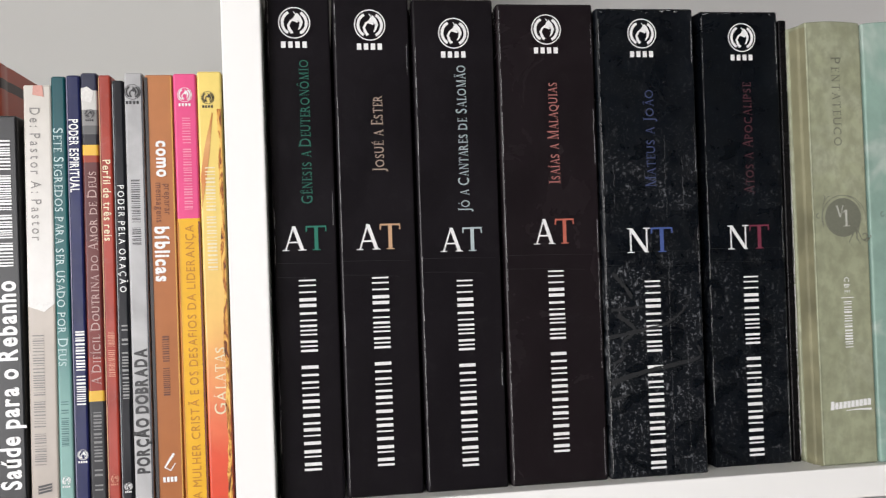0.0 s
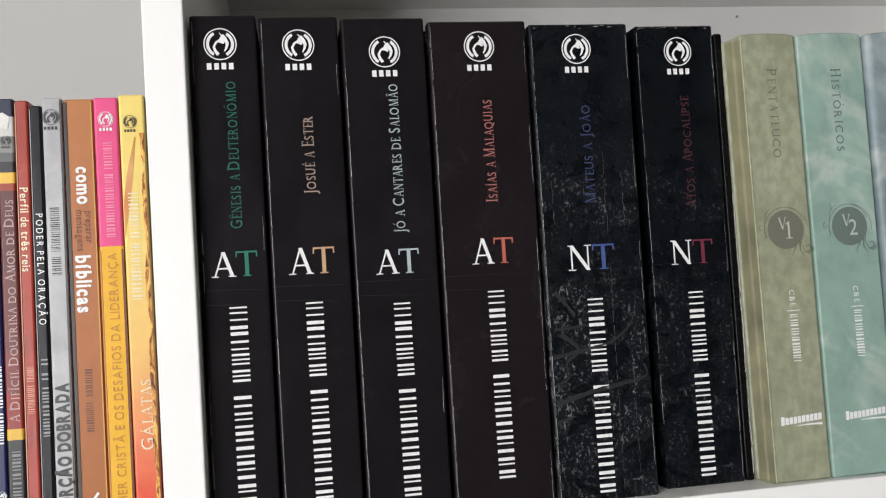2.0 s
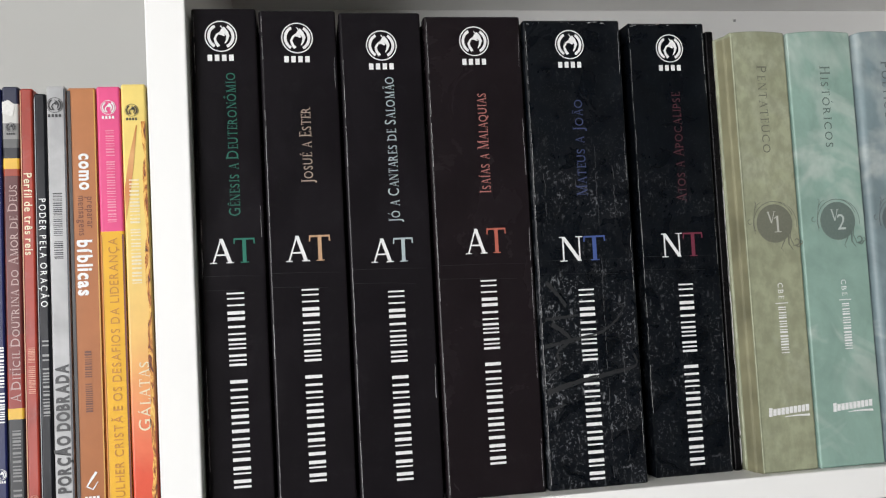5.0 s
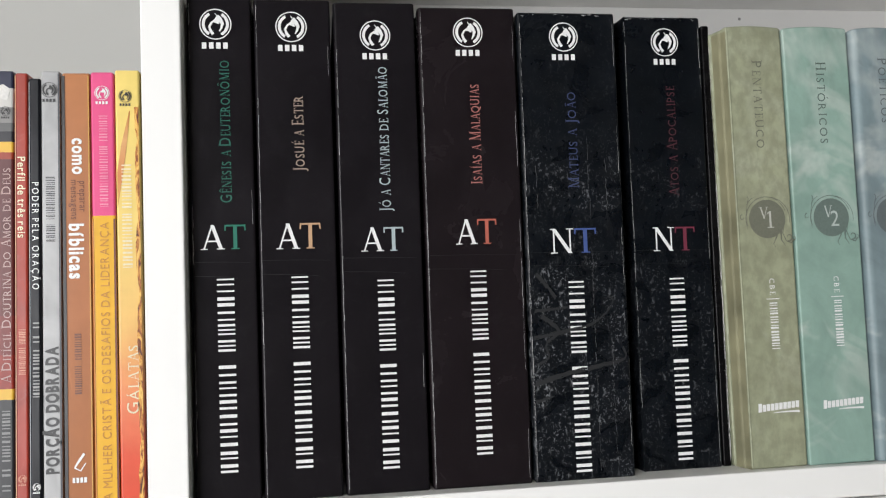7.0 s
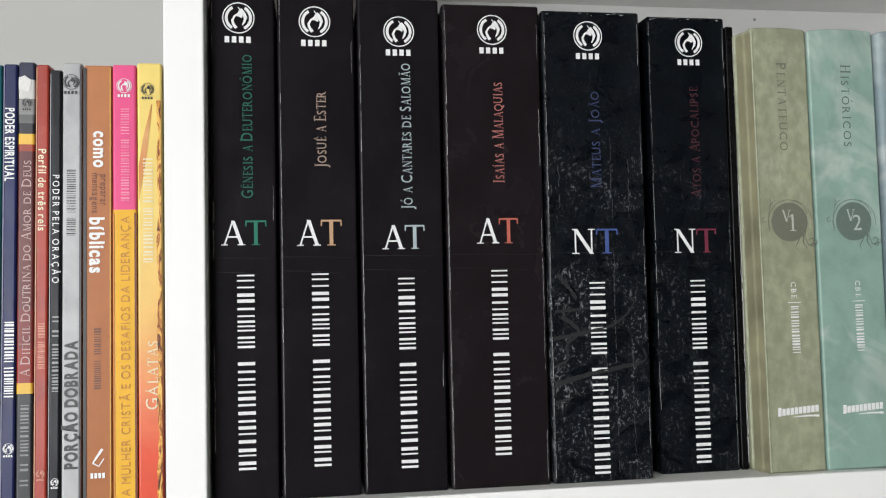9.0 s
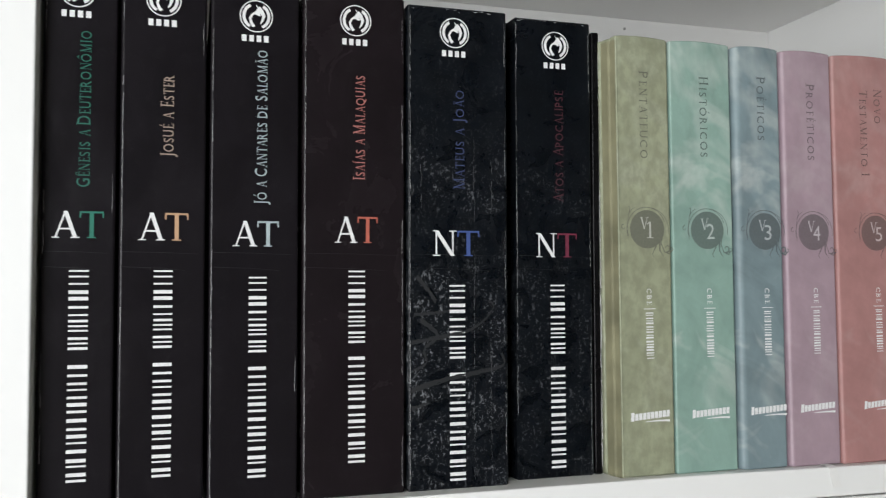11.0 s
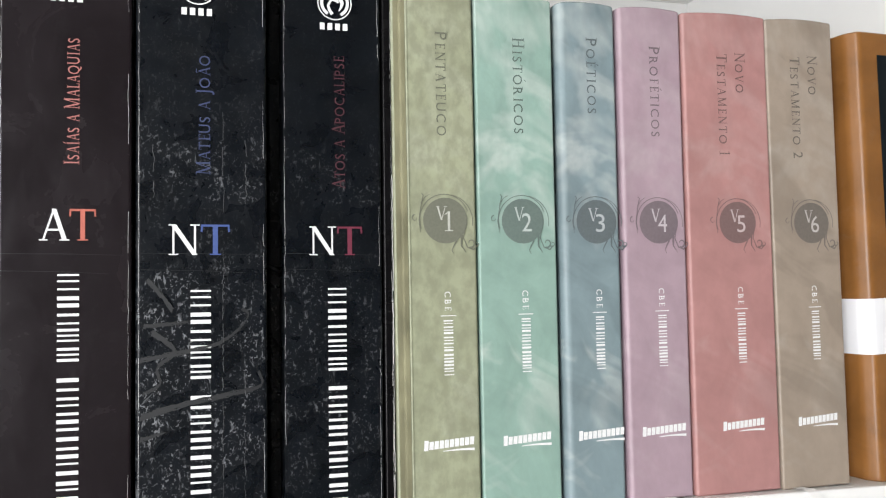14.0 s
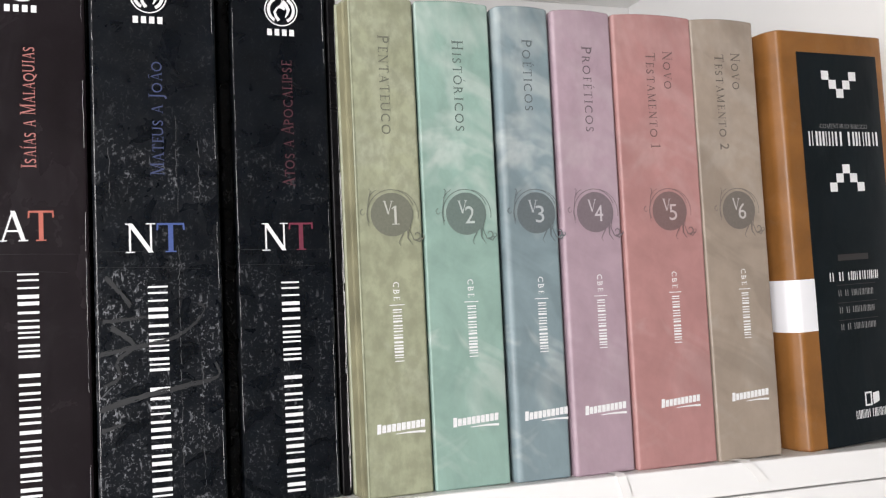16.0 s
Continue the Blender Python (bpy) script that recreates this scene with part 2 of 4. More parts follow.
SERIFS = {"P": [(0, 0), (0, 1)], "R": [(0, 0), (0, 1), (1, 0)], "D": [(0, 0), (0, 1)], "U": [(0, 1), (1, 1)], "J": [(1, 1)], "B": [(0, 0), (0, 1)]}
ACCENTS = {"Ê": "E^", "Ô": "O^", "É": "E'", "Ó": "O'", "Í": "I'", "Ã": "A~", "Ç": "C,"}
glyphs = {}


def font_glyph(ch, bold=0.0):
    """The flat outline of one letter of the built-in font: verts, faces, width, for a capital height of 1."""
    curve = bpy.data.curves.new("glyph", "FONT")
    curve.body, curve.resolution_u, curve.offset = ch, 4, bold
    ob = new("glyph", curve)
    made = bpy.data.meshes.new_from_object(ob.evaluated_get(bpy.context.evaluated_depsgraph_get()))
    pts = [(v.co.x / 0.729, v.co.y / 0.729) for v in made.vertices]
    faces = [tuple(f.vertices) for f in made.polygons]
    bpy.data.objects.remove(ob)
    bpy.data.curves.remove(curve)
    bpy.data.meshes.remove(made)
    left = min(x for x, y in pts)
    pts = [(x - left, y) for x, y in pts]
    return pts, faces, max(x for x, y in pts)


def stroke(x0, y0, x1, y1, thick):
    """A straight stroke as a four-cornered patch; slanted ones end level."""
    dx, dy = x1 - x0, y1 - y0
    if abs(dy) >= abs(dx) * 0.6:
        half = thick / 2 * math.hypot(dx, dy) / abs(dy)
        return [(x0 - half, y0), (x0 + half, y0), (x1 + half, y1), (x1 - half, y1)]
    n = Vector((-dy, dx)).normalized() * thick / 2
    return [(x0 - n.x, y0 - n.y), (x1 - n.x, y1 - n.y), (x1 + n.x, y1 + n.y), (x0 + n.x, y0 + n.y)]


def glyph(ch, serif, bold=0.0):
    """verts (x, y, layer), faces, width."""
    key = (ch, serif, bold)
    if key in glyphs:
        return glyphs[key]
    base, accent = (ACCENTS[ch][0], ACCENTS[ch][1]) if serif and ch in ACCENTS else (ch, "")
    pts, faces = [], []

    def patch(corners, layer):
        faces.append(tuple(range(len(pts), len(pts) + len(corners))))
        pts.extend((x, y, layer) for x, y in corners)

    if serif and base in STROKES:
        width, lines = STROKES[base]
        for k, line in enumerate(lines):
            patch(stroke(*line), k)
    else:
        flat, faces0, width = font_glyph(base, bold)
        pts.extend((x, y, 0) for x, y in flat)
        faces.extend(faces0)
        if serif:
            for k, (fx, fy) in enumerate(SERIFS.get(base, [])):
                c = 0.06 + fx * (width - 0.12)
                patch(stroke(c - 0.16, 0.02 + 0.96 * fy, c + 0.16, 0.02 + 0.96 * fy, 0.04), k + 1)
        width += 0.10
    c = width / 2
    if accent == "^":
        patch(stroke(c - 0.18, 1.1, c, 1.28, 0.07), 8), patch(stroke(c, 1.28, c + 0.18, 1.1, 0.07), 9)
    elif accent == "'":
        patch(stroke(c - 0.04, 1.1, c + 0.12, 1.32, 0.08), 8)
    elif accent == "~":
        patch(stroke(c - 0.2, 1.14, c - 0.02, 1.22, 0.07), 8), patch(stroke(c - 0.02, 1.22, c + 0.2, 1.16, 0.07), 9)
    elif accent == ",":
        patch(stroke(c + 0.05, -0.24, c, 0.0, 0.08), 8)
    glyphs[key] = pts, faces, width
    return glyphs[key]


def placed(flow, x, z0, z1, height, total, depth):
    """Maps letter coordinates (along, above, layer) onto a spine; flow: up, down or level."""
    def put(a, u, layer):
        a, u = a / total * (z1 - z0), u * height
        px, pz = {"up": (x + height / 2 - u, z0 + a), "down": (x - height / 2 + u, z1 - a), "level": (z0 + a, x + u)}[flow]
        return (px, depth(px) - 0.0003 - layer * 0.00003, pz)
    return put


def lettering(parent, name, words, flow, x, z0, z1, height, material, depth, serif=True, label="", gap=0.10, bold=0.0):
    """Readable words, fitted between z0 and z1 (for level text: x is the height of the line, z0 and z1 its ends)."""
    runs, at = [], 0.0
    for ch in words:
        if ch == " ":
            at += 0.42
            continue
        size = 0.80 if serif and ch.islower() else 1.0
        pts, faces, width = glyph(ch.upper() if serif else ch, serif, bold)
        runs.append((at, size, pts, faces))
        at += width * size + gap
    put = placed(flow, x, z0, z1, height, at - gap, depth)
    verts, polys = [], []
    for start, size, pts, faces in runs:
        polys.extend(tuple(i + len(verts) for i in f) for f in faces)
        verts.extend(put(start + px * size, py * size, layer) for px, py, layer in pts)
    return mesh_object(name, verts, polys, material, parent, label)


def name_bars(parent, words, flow, x, z0, z1, height, material, depth, stem=0.24, name="author_bar"):
    """A person's name, as plain bars of its length and height, a mesh a word; words are the numbers of letters."""
    at, total = 0.0, sum(words) + 0.7 * (len(words) - 1)
    put = placed(flow, x, z0, z1, height, total, depth)
    rnd = random.Random(sum(words) * 31 + len(words))
    for count in words:
        verts, polys, edge = [], [], at
        while edge < at + count - 0.15:
            w = stem * rnd.choice((0.55, 0.8, 1.15))
            n = len(verts)
            polys.append((n, n + 1, n + 2, n + 3))
            verts.extend(put(min(edge + p, at + count), u, 0) for p, u in ((0, 0), (w, 0), (w, 1), (0, 1)))
            edge += w + rnd.choice((0.17, 0.23, 0.33))
        tagged(mesh_object(name, verts, polys, material, parent), "", "", "", "stuff")
        at += count + 0.7


class Drawing:
    """Flat printed ornament on a spine, in metres of the spine."""
    def __init__(self, depth):
        self.verts, self.faces, self.depth, self.layer = [], [], depth, 0

    def patch(self, corners):
        n = len(self.verts)
        self.faces.append(tuple(range(n, n + len(corners))))
        self.verts.extend((x, self.depth(x) - 0.0003 - self.layer * 0.00003, z) for x, z in corners)

    def ring(self, x, z, r0, r1, a0=0.0, a1=360.0, steps=28):
        """An arc band; r0 = 0 fills the disc."""
        angles = [radians(a0 + (a1 - a0) * k / steps) for k in range(steps + 1)]
        if r0 == 0:
            self.patch([(x + r1 * math.cos(a), z + r1 * math.sin(a)) for a in angles[:-1]])
        else:
            for a, b in zip(angles, angles[1:]):
                self.patch([(x + r * math.cos(c), z + r * math.sin(c)) for r, c in ((r0, a), (r1, a), (r1, b), (r0, b))])
        self.layer += 1

    def ribbon(self, points, w0, w1):
        """A tapering line through points."""
        pts = [Vector(p) for p in points]
        sides = []
        for k, p in enumerate(pts):
            d = (pts[min(k + 1, len(pts) - 1)] - pts[max(k - 1, 0)]).normalized()
            w = (w0 + (w1 - w0) * k / (len(pts) - 1)) / 2
            sides.append(((p.x - d.y * w, p.y + d.x * w), (p.x + d.y * w, p.y - d.x * w)))
        for (a, b), (c, d) in zip(sides, sides[1:]):
            self.patch([a, b, d, c])
        self.layer += 1

    def curl(self, x, z, r, a0, turns, w, shrink=0.35):
        """A small spiral tendril."""
        pts = []
        for k in range(15):
            f = k / 14
            a, q = radians(a0 + 360 * turns * f), r * (1 - (1 - shrink) * f)
            pts.append((x + q * math.cos(a), z + q * math.sin(a)))
        self.ribbon(pts, w, w * 0.35)

    def done(self, name, material, parent, label=""):
        return mesh_object(name, self.verts, self.faces, material, parent, label)


def flame_logo(parent, x, z, r, material, depth):
    """The publisher's round mark: ring, two arcs, a flame, and four blocks in place of its letters."""
    d, bars = Drawing(depth), Drawing(depth)
    d.ring(x, z, r * 0.93, r)
    d.ring(x, z, r * 0.66, r * 0.84, 118, 238, 12)
    d.ring(x, z, r * 0.66, r * 0.84, -62, 58, 12)
    d.ribbon([(x + r * a, z + r * b) for a, b in ((-0.02, 0.70), (0.16, 0.44), (0.02, 0.30), (-0.24, 0.10), (-0.38, -0.16), (-0.30, -0.42), (-0.14, -0.66))], r * 0.05, r * 0.20)
    d.ribbon([(x + r * a, z + r * b) for a, b in ((0.08, 0.50), (0.30, 0.30), (0.44, 0.02), (0.36, -0.26), (0.24, -0.46))], r * 0.34, r * 0.06)
    d.ribbon([(x + r * a, z + r * b) for a, b in ((-0.06, 0.26), (0.12, 0.16), (0.22, 0.02))], r * 0.34, r * 0.10)
    for k in range(4):
        x0, low, high = x - r * 0.86 + k * r * 0.44, z - r * 1.58, z - r * 1.18
        bars.patch([(x0, low), (x0 + r * 0.28, low), (x0 + r * 0.28, high), (x0, high)])
    tagged(bars.done("publisher_bar", material, parent), "", "", "", "stuff")
    return d.done("publisher_mark", material, parent, "flame in a ring")


def word_logo(parent, x0, x1, z0, z1, material, depth, count=10):
    """A slanted word mark as blocks, over a swoosh."""
    d, bars = Drawing(depth), Drawing(depth)
    step, lean = (x1 - x0) / count, (z1 - z0) * 0.10
    for k in range(count):
        a, b = x0 + step * (k + 0.05), x0 + step * (k + 0.88)
        top = z0 + (z1 - z0) * (0.90 if k == 0 else 0.80)
        low = z0 + (z1 - z0) * (0.30 + (0.0 if k == 0 else 0.03))
        lift, tilt = lean * k / count * 2, step * 0.12
        bars.patch([(a, low + lift), (b, low + lift), (b + tilt, top + lift), (a + tilt, top + lift)])
    d.ribbon([(x0 + (x1 - x0) * f, z0 + (z1 - z0) * (0.10 + 0.16 * math.sin(f * 2.2))) for f in (0.38, 0.5, 0.62, 0.75, 0.88, 1.0)], 0.0003, 0.0012)
    tagged(bars.done("publisher_bar", material, parent), "", "", "", "stuff")
    return d.done("publisher_swoosh", material, parent, "thin swoosh")


# ---- books ----
def spine_profile(w, d, r_left, r_right, front, groove, chamfer=False):
    """The plan of a cover from its back left edge round the spine to its back right edge."""
    left, right = [(-w / 2, d)], [(w / 2, d)]
    if groove:
        left += [(-w / 2, 0.016), (-w / 2 + groove, 0.0125), (-w / 2 + groove, 0.0105), (-w / 2, 0.0075)]
        right += [(w / 2, 0.016), (w / 2 - groove, 0.0125), (w / 2 - groove, 0.0105), (w / 2, 0.0075)]
    for k in range(0 if chamfer else 5):
        a = math.pi / 2 * k / 4
        left.append((-w / 2 + r_left * (1 - math.cos(a)), front(-w / 2 + r_left) + r_left * (1 - math.sin(a))))
        right.append((w / 2 - r_right * (1 - math.cos(a)), front(w / 2 - r_right) + r_right * (1 - math.sin(a))))
    for side, q, r in ((left, -1, r_left), (right, 1, r_right)):
        if chamfer:
            # two rounded creases with a narrow slanting face between them
            slant = Vector((r, -0.0065)).normalized()
            for corner, before, after, t in ((Vector((0.0, 0.0065)), Vector((0, -1)), slant, 0.0022), (Vector((r, 0.0)), slant, Vector((1, 0)), 0.0022)):
                a, b = corner - before * t, corner + after * t
                for k in range(7):
                    f = k / 6
                    o = a * (1 - f) ** 2 + corner * (2 * f * (1 - f)) + b * f ** 2
                    side.append((q * (w / 2 - o.x), o.y))
    n, x0, x1 = 144, -w / 2 + r_left + 0.0022 * chamfer, w / 2 - r_right - 0.0022 * chamfer
    middle = [(x0 + (x1 - x0) * k / n, front(x0 + (x1 - x0) * k / n)) for k in range(1, n)]
    return left + middle + right[::-1]


def cover_mesh(name, path, h, t, material, parent, crown=0.0, label="", smooth=True, foot=0.0):
    """Extrudes the plan to a cover of thickness t with rounded head and tail."""
    n = len(path)
    normals = []
    for k in range(n):
        a, b = Vector(path[max(k - 1, 0)]), Vector(path[min(k + 1, n - 1)])
        d = (b - a).normalized()
        normals.append(Vector((d.y, -d.x)))
    half = max(abs(x) for x, y in path)
    rings = [(-t, foot), (-0.0006, foot), (0.0, foot + 0.0006), (0.0, h - 0.0006), (-0.0006, h), (-t, h)]
    verts, faces = [], []
    for off, z in rings:
        for (x, y), m in zip(path, normals):
            lift = crown * (1 - (x / half) ** 2) * (1.0 if y < 0.004 else 0.0) if z > h / 2 else 0.0
            verts.append((x + m.x * off, y + m.y * off, z + lift))
    m = len(rings)
    for j in range(m):
        for k in range(n - 1):
            a, b = j * n + k, ((j + 1) % m) * n + k
            faces.append((a, a + 1, b + 1, b))
    for k in (0, n - 1):
        faces.append(tuple(j * n + k for j in range(m)))
    return mesh_object(name, verts, faces, material, parent, label, smooth)


def make_book(name, label, x0, x1, y, h, material, depth=0.165, thick=0.0022, radius=(0.0012, 0.0012), front=None, groove=0.0,
              lean=0.0, crown=0.0, inset=0.003, group="row of books", chamfer=False):
    """A standing book: cover with spine, and the block of pages. Returns the thing and its spine's depth at x."""
    w = x1 - x0
    front = front or (lambda x: 0.0)
    ob = tagged(new(name), label, "book", group)
    ob.matrix_world = pose((x0 + x1) / 2, y, SHELF + abs(math.sin(radians(lean))) * w / 2, 0, lean, 0)
    path = spine_profile(w, depth, radius[0], radius[1], front, groove, chamfer)
    foot = shelf_drop((x0 + x1) / 2)
    cover_mesh("cover", path, h, thick, material, ob, crown, "", 18 if chamfer else True, foot)
    low = max(front(-w / 2 + w * k / 10) for k in range(11)) + thick + (0.0135 if chamfer else 0.0002)
    e = thick + groove
    board("page_block", -w / 2 + e, w / 2 - e, low, depth - inset, foot + inset, h - inset, PAPER, ob, "", 0.0)
    return ob, front


def worn_edges(parent, x, h, depth, seed, share=0.6):
    """Pale rubbed marks along a spine's edge; their paint also gives the edge's thin highlight."""
    rnd = random.Random(seed)
    d, z = Drawing(depth), 0.003
    while z < h - 0.006:
        run = min(rnd.uniform(0.004, 0.030), h - 0.003 - z)
        if rnd.random() < share:
            pieces = max(3, int(run / 0.0025))
            d.ribbon([(x + rnd.gauss(0, 0.00010), z + run * q / pieces) for q in range(pieces + 1)], rnd.uniform(0.00005, 0.00020), rnd.uniform(0.00004, 0.00014))
        z += run + rnd.uniform(0.0, 0.004)
    d.layer = 0
    return tagged(d.done("rubbed_edge", CREASE, parent, "pale rubbed edge with painted highlight"), "", "", "", "stuff")


# ---- the room ----
SHELF, SAG, BEND = 1.347, 0.0115, 0.33


def shelf_drop(x):
    """The shelf sags a little towards its far end; height at x against SHELF."""
    return -SAG * max(0.0, x - BEND)


def room_wall(name, *box):
    return tagged(board(name, *box, WALL_PAINT, None, "plain painted room wall", 0.0), "", "wall", "", "structure")


tagged(board("floor", -2.2, 2.4, -2.35, 0.5, -0.1, 0.0, FLOOR_TILE, None, "plain floor of the room", 0.0), "", "floor", "", "structure")
tagged(board("ceiling", -2.2, 2.4, -2.35, 0.5, 2.6, 2.7, CEILING_PAINT, None, "plain white ceiling", 0.0), "", "ceiling", "", "structure")
room_wall("wall_north", -2.2, 2.4, 0.335, 0.5, 0.0, 2.6)
room_wall("wall_west", -2.2, -2.05, -2.2, 0.335, 0.0, 2.6)
room_wall("wall_east", 2.25, 2.4, -2.2, 0.335, 0.0, 2.6)
south = tagged(new("wall_south"), "painted wall with a window opening", "wall", "", "structure")
for x0, x1, z0, z1 in ((-2.2, -2.0, 0.0, 2.6), (-0.84, 2.4, 0.0, 2.6), (-2.0, -0.84, 0.0, 0.66), (-2.0, -0.84, 2.06, 2.6)):
    board("wall_section", x0, x1, -2.35, -2.2, z0, z1, WALL_PAINT, south, "", 0.0)

# ---- the white bookcase ----
FRONT, BACK, TOP = -0.0095, 0.311, 1.702
case = tagged(new("bookcase"), "white melamine bookcase with filled shelves", "bookcase")
case.location = (0, 0, 0)
SIDE = 0.625
board("side_panel", -0.0142, 0.0045, FRONT, BACK, SHELF - 0.0185, 2.1, WHITE_BOARD, case)
board("side_panel", SIDE, SIDE + 0.018, FRONT, BACK, 0.0, 2.1, WHITE_BOARD, case)
board("side_panel", -0.670, -0.652, FRONT, BACK, 0.0, 2.1, WHITE_BOARD, case)
board("back_panel", -0.0142, SIDE + 0.018, BACK, BACK + 0.012, 0.0, 2.1, BACK_BOARD, case, "", 0.0)
board("shelf", -0.652, -0.0142, FRONT, BACK, SHELF - 0.0185, SHELF, WHITE_BOARD, case)
board("shelf", 0.0045, SIDE, FRONT + 0.004, BACK, TOP, TOP + 0.018, WHITE_BOARD, case)
board("shelf", -0.652, -0.0142, FRONT + 0.004, BACK, 1.80, 1.818, WHITE_BOARD, case)
board("top_board", -0.670, SIDE + 0.018, FRONT, BACK, 2.1, 2.118, WHITE_BOARD, case)
board("lower_front", -0.651, -0.016, FRONT - 0.0005, FRONT + 0.018, 0.06, SHELF - 0.0193, WHITE_BOARD, case)
board("plinth", -0.652, SIDE, FRONT + 0.03, FRONT + 0.048, 0.0, 0.06, WHITE_BOARD, case)
for sloping in (board("shelf", 0.0045, SIDE, FRONT, BACK, SHELF - 0.0164, SHELF, WHITE_BOARD, case),
                board("lower_front", 0.0055, SIDE - 0.001, FRONT - 0.0005, FRONT + 0.018, 0.07, SHELF - 0.0172, WHITE_BOARD, case)):
    b = bmesh.new()
    b.from_mesh(sloping.data)
    bmesh.ops.bisect_plane(b, geom=list(b.verts) + list(b.edges) + list(b.faces), plane_co=(BEND, 0, 0), plane_no=(1, 0, 0))
    for v in b.verts:
        v.co.z += shelf_drop(v.co.x)
    b.to_mesh(sloping.data)
    b.free()
board("screw_cover", 0.4633, 0.4656, BACK - 0.0006, BACK + 0.002, 1.6916, 1.6939, inked("screw_grey", (0.25, 0.25, 0.24)), case, "small dark nail head", 0.0003)

# ---- six black commentary volumes ----
GREEN, TAN, SILVER = inked("green_foil", (0.012, 0.17, 0.115)), inked("tan_foil", (0.55, 0.34, 0.20)), inked("silver_foil", (0.42, 0.50, 0.52))
CORAL, BLUE, MAROON = inked("coral_foil", (0.50, 0.13, 0.09)), inked("blue_foil", (0.060, 0.100, 0.29)), inked("maroon_foil", (0.17, 0.030, 0.055))
GREEN_DULL, TAN_PALE, CORAL_PALE, BLUE_DULL, MAROON_DULL = inked("green_ink", (0.011, 0.130, 0.092)), inked("tan_ink", (0.40, 0.30, 0.24)), inked("coral_ink", (0.46, 0.17, 0.15)), inked("blue_ink", (0.045, 0.060, 0.14)), inked("maroon_ink", (0.075, 0.022, 0.03))
FLAT_BLACK = laminate("black_laminate", (0.0080, 0.0066, 0.0084), 0.19, 0.17)
BROWN_BLACK = laminate("brownish_black_laminate", (0.0100, 0.0070, 0.0086), 0.22, 0.19)
SCUFF_ONE = scuffed("scuffed_black_laminate", (0.0025, 0.0036, 0.0056), (0.25, 0.26, 0.275), 0.63, 0.08)
SCUFF_TWO = scuffed("lightly_scuffed_black_laminate", (0.0024, 0.0035, 0.0054), (0.22, 0.23, 0.245), 0.29, 0.04)


def black_volume(x0, x1, y, h, cover, title, mark, tint, title_ink, xm, title_z, mark_box, name_z, logo, worn, label, joint=0.0):
    """xm: middle of the lettering; all heights are of the world."""
    ob, depth = make_book("commentary_volume", label, x0, x1, y, h, cover, 0.172, 0.0026, (0.0016, 0.0012), (lambda x: 0.0105 * min(1.0, max(0.0, ((x0 - x1) / 2 + joint + 0.0008 - x) / 0.0008))) if joint else None, 0.0 if joint else 0.0007)
    c, z = (x0 + x1) / 2, SHELF
    lettering(ob, "title", title, "up", xm - c + 0.0012, title_z[0] - z, title_z[1] - z, 0.0058, title_ink, depth)
    a0, a1, z0, z1 = mark_box
    mid = a0 + (a1 - a0) * 0.50
    lettering(ob, "series_letter", mark[0], "level", z0 - z, a0 - c, mid - c, z1 - z0, INK_WHITE, depth, label="white serif letter")
    lettering(ob, "series_letter", mark[1], "level", z0 - z, mid - c + 0.0003, a1 - c, z1 - z0, tint, depth, label="coloured serif letter")
    name_bars(ob, (7, 5), "up", xm - c + 0.0002, name_z[0] - z, name_z[1] - z, 0.0082, INK_WHITE, depth, 0.185)
    flame_logo(ob, logo[0] - c, logo[1] - z, 0.0078, INK_WHITE, depth)
    worn_edges(ob, x0 + joint - c + 0.0013, h, lambda x: 0.0, int(x0 * 9999), worn)
    worn_edges(ob, x1 - c - 0.0014, h, lambda x: 0.0, int(x1 * 9999), worn * 0.5)
    d, w = Drawing(depth), x1 - x0
    for q, (za, zb) in enumerate(((1.4640, 1.4632), (1.4572, 1.4556))):
        d.ribbon([(-w / 2 + joint + 0.0015, za - z), (0.0, (za + zb) / 2 - z + 0.0002), (w / 2 - 0.003 - 0.006 * q, zb - z)], 0.00016, 0.00010)
    tagged(d.done("hairline_scratch", SMEAR, ob, "fine scratches across the spine"), "", "", "", "stuff")
    if worn > 0.9:
        rnd, d = random.Random(int(x0 * 777)), Drawing(lambda x: 0.0)
        for q in range(11):
            a, w, up = rnd.uniform(x0 + joint - c + 0.002, x1 - c - 0.004), rnd.uniform(0.0003, 0.0022), rnd.uniform(0.0, 0.0005 if q < 8 else 0.0022)
            d.ribbon([(a + w * f, h - 0.0009 - up + rnd.gauss(0, 0.00012)) for f in (0.0, 0.3, 0.6, 1.0)], rnd.uniform(0.0001, 0.0003), rnd.uniform(0.00005, 0.0003))
        tagged(d.done("rubbed_head", CREASE, ob, "pale rubbed head of the spine"), "", "", "", "stuff")
    return ob


black_volume(0.0060, 0.0372, 0.0, 0.2490, FLAT_BLACK, "Gênesis a Deuteronômio", "AT", GREEN, GREEN_DULL, 0.0220, (1.4930, 1.5640), (0.0110, 0.0325, 1.4700, 1.4820), (1.3620, 1.4580), (0.0200, 1.5820), 0.35,
             "glossy black hardback with green foil title, beside the panel")
black_volume(0.0385, 0.0764, 0.0, 0.2480, FLAT_BLACK, "Josué a Ester", "AT", TAN, TAN_PALE, 0.0578, (1.5080, 1.5460), (0.0472, 0.0690, 1.4693, 1.4820), (1.3620, 1.4580), (0.0570, 1.5810), 0.5,
             "glossy black hardback with tan foil title")
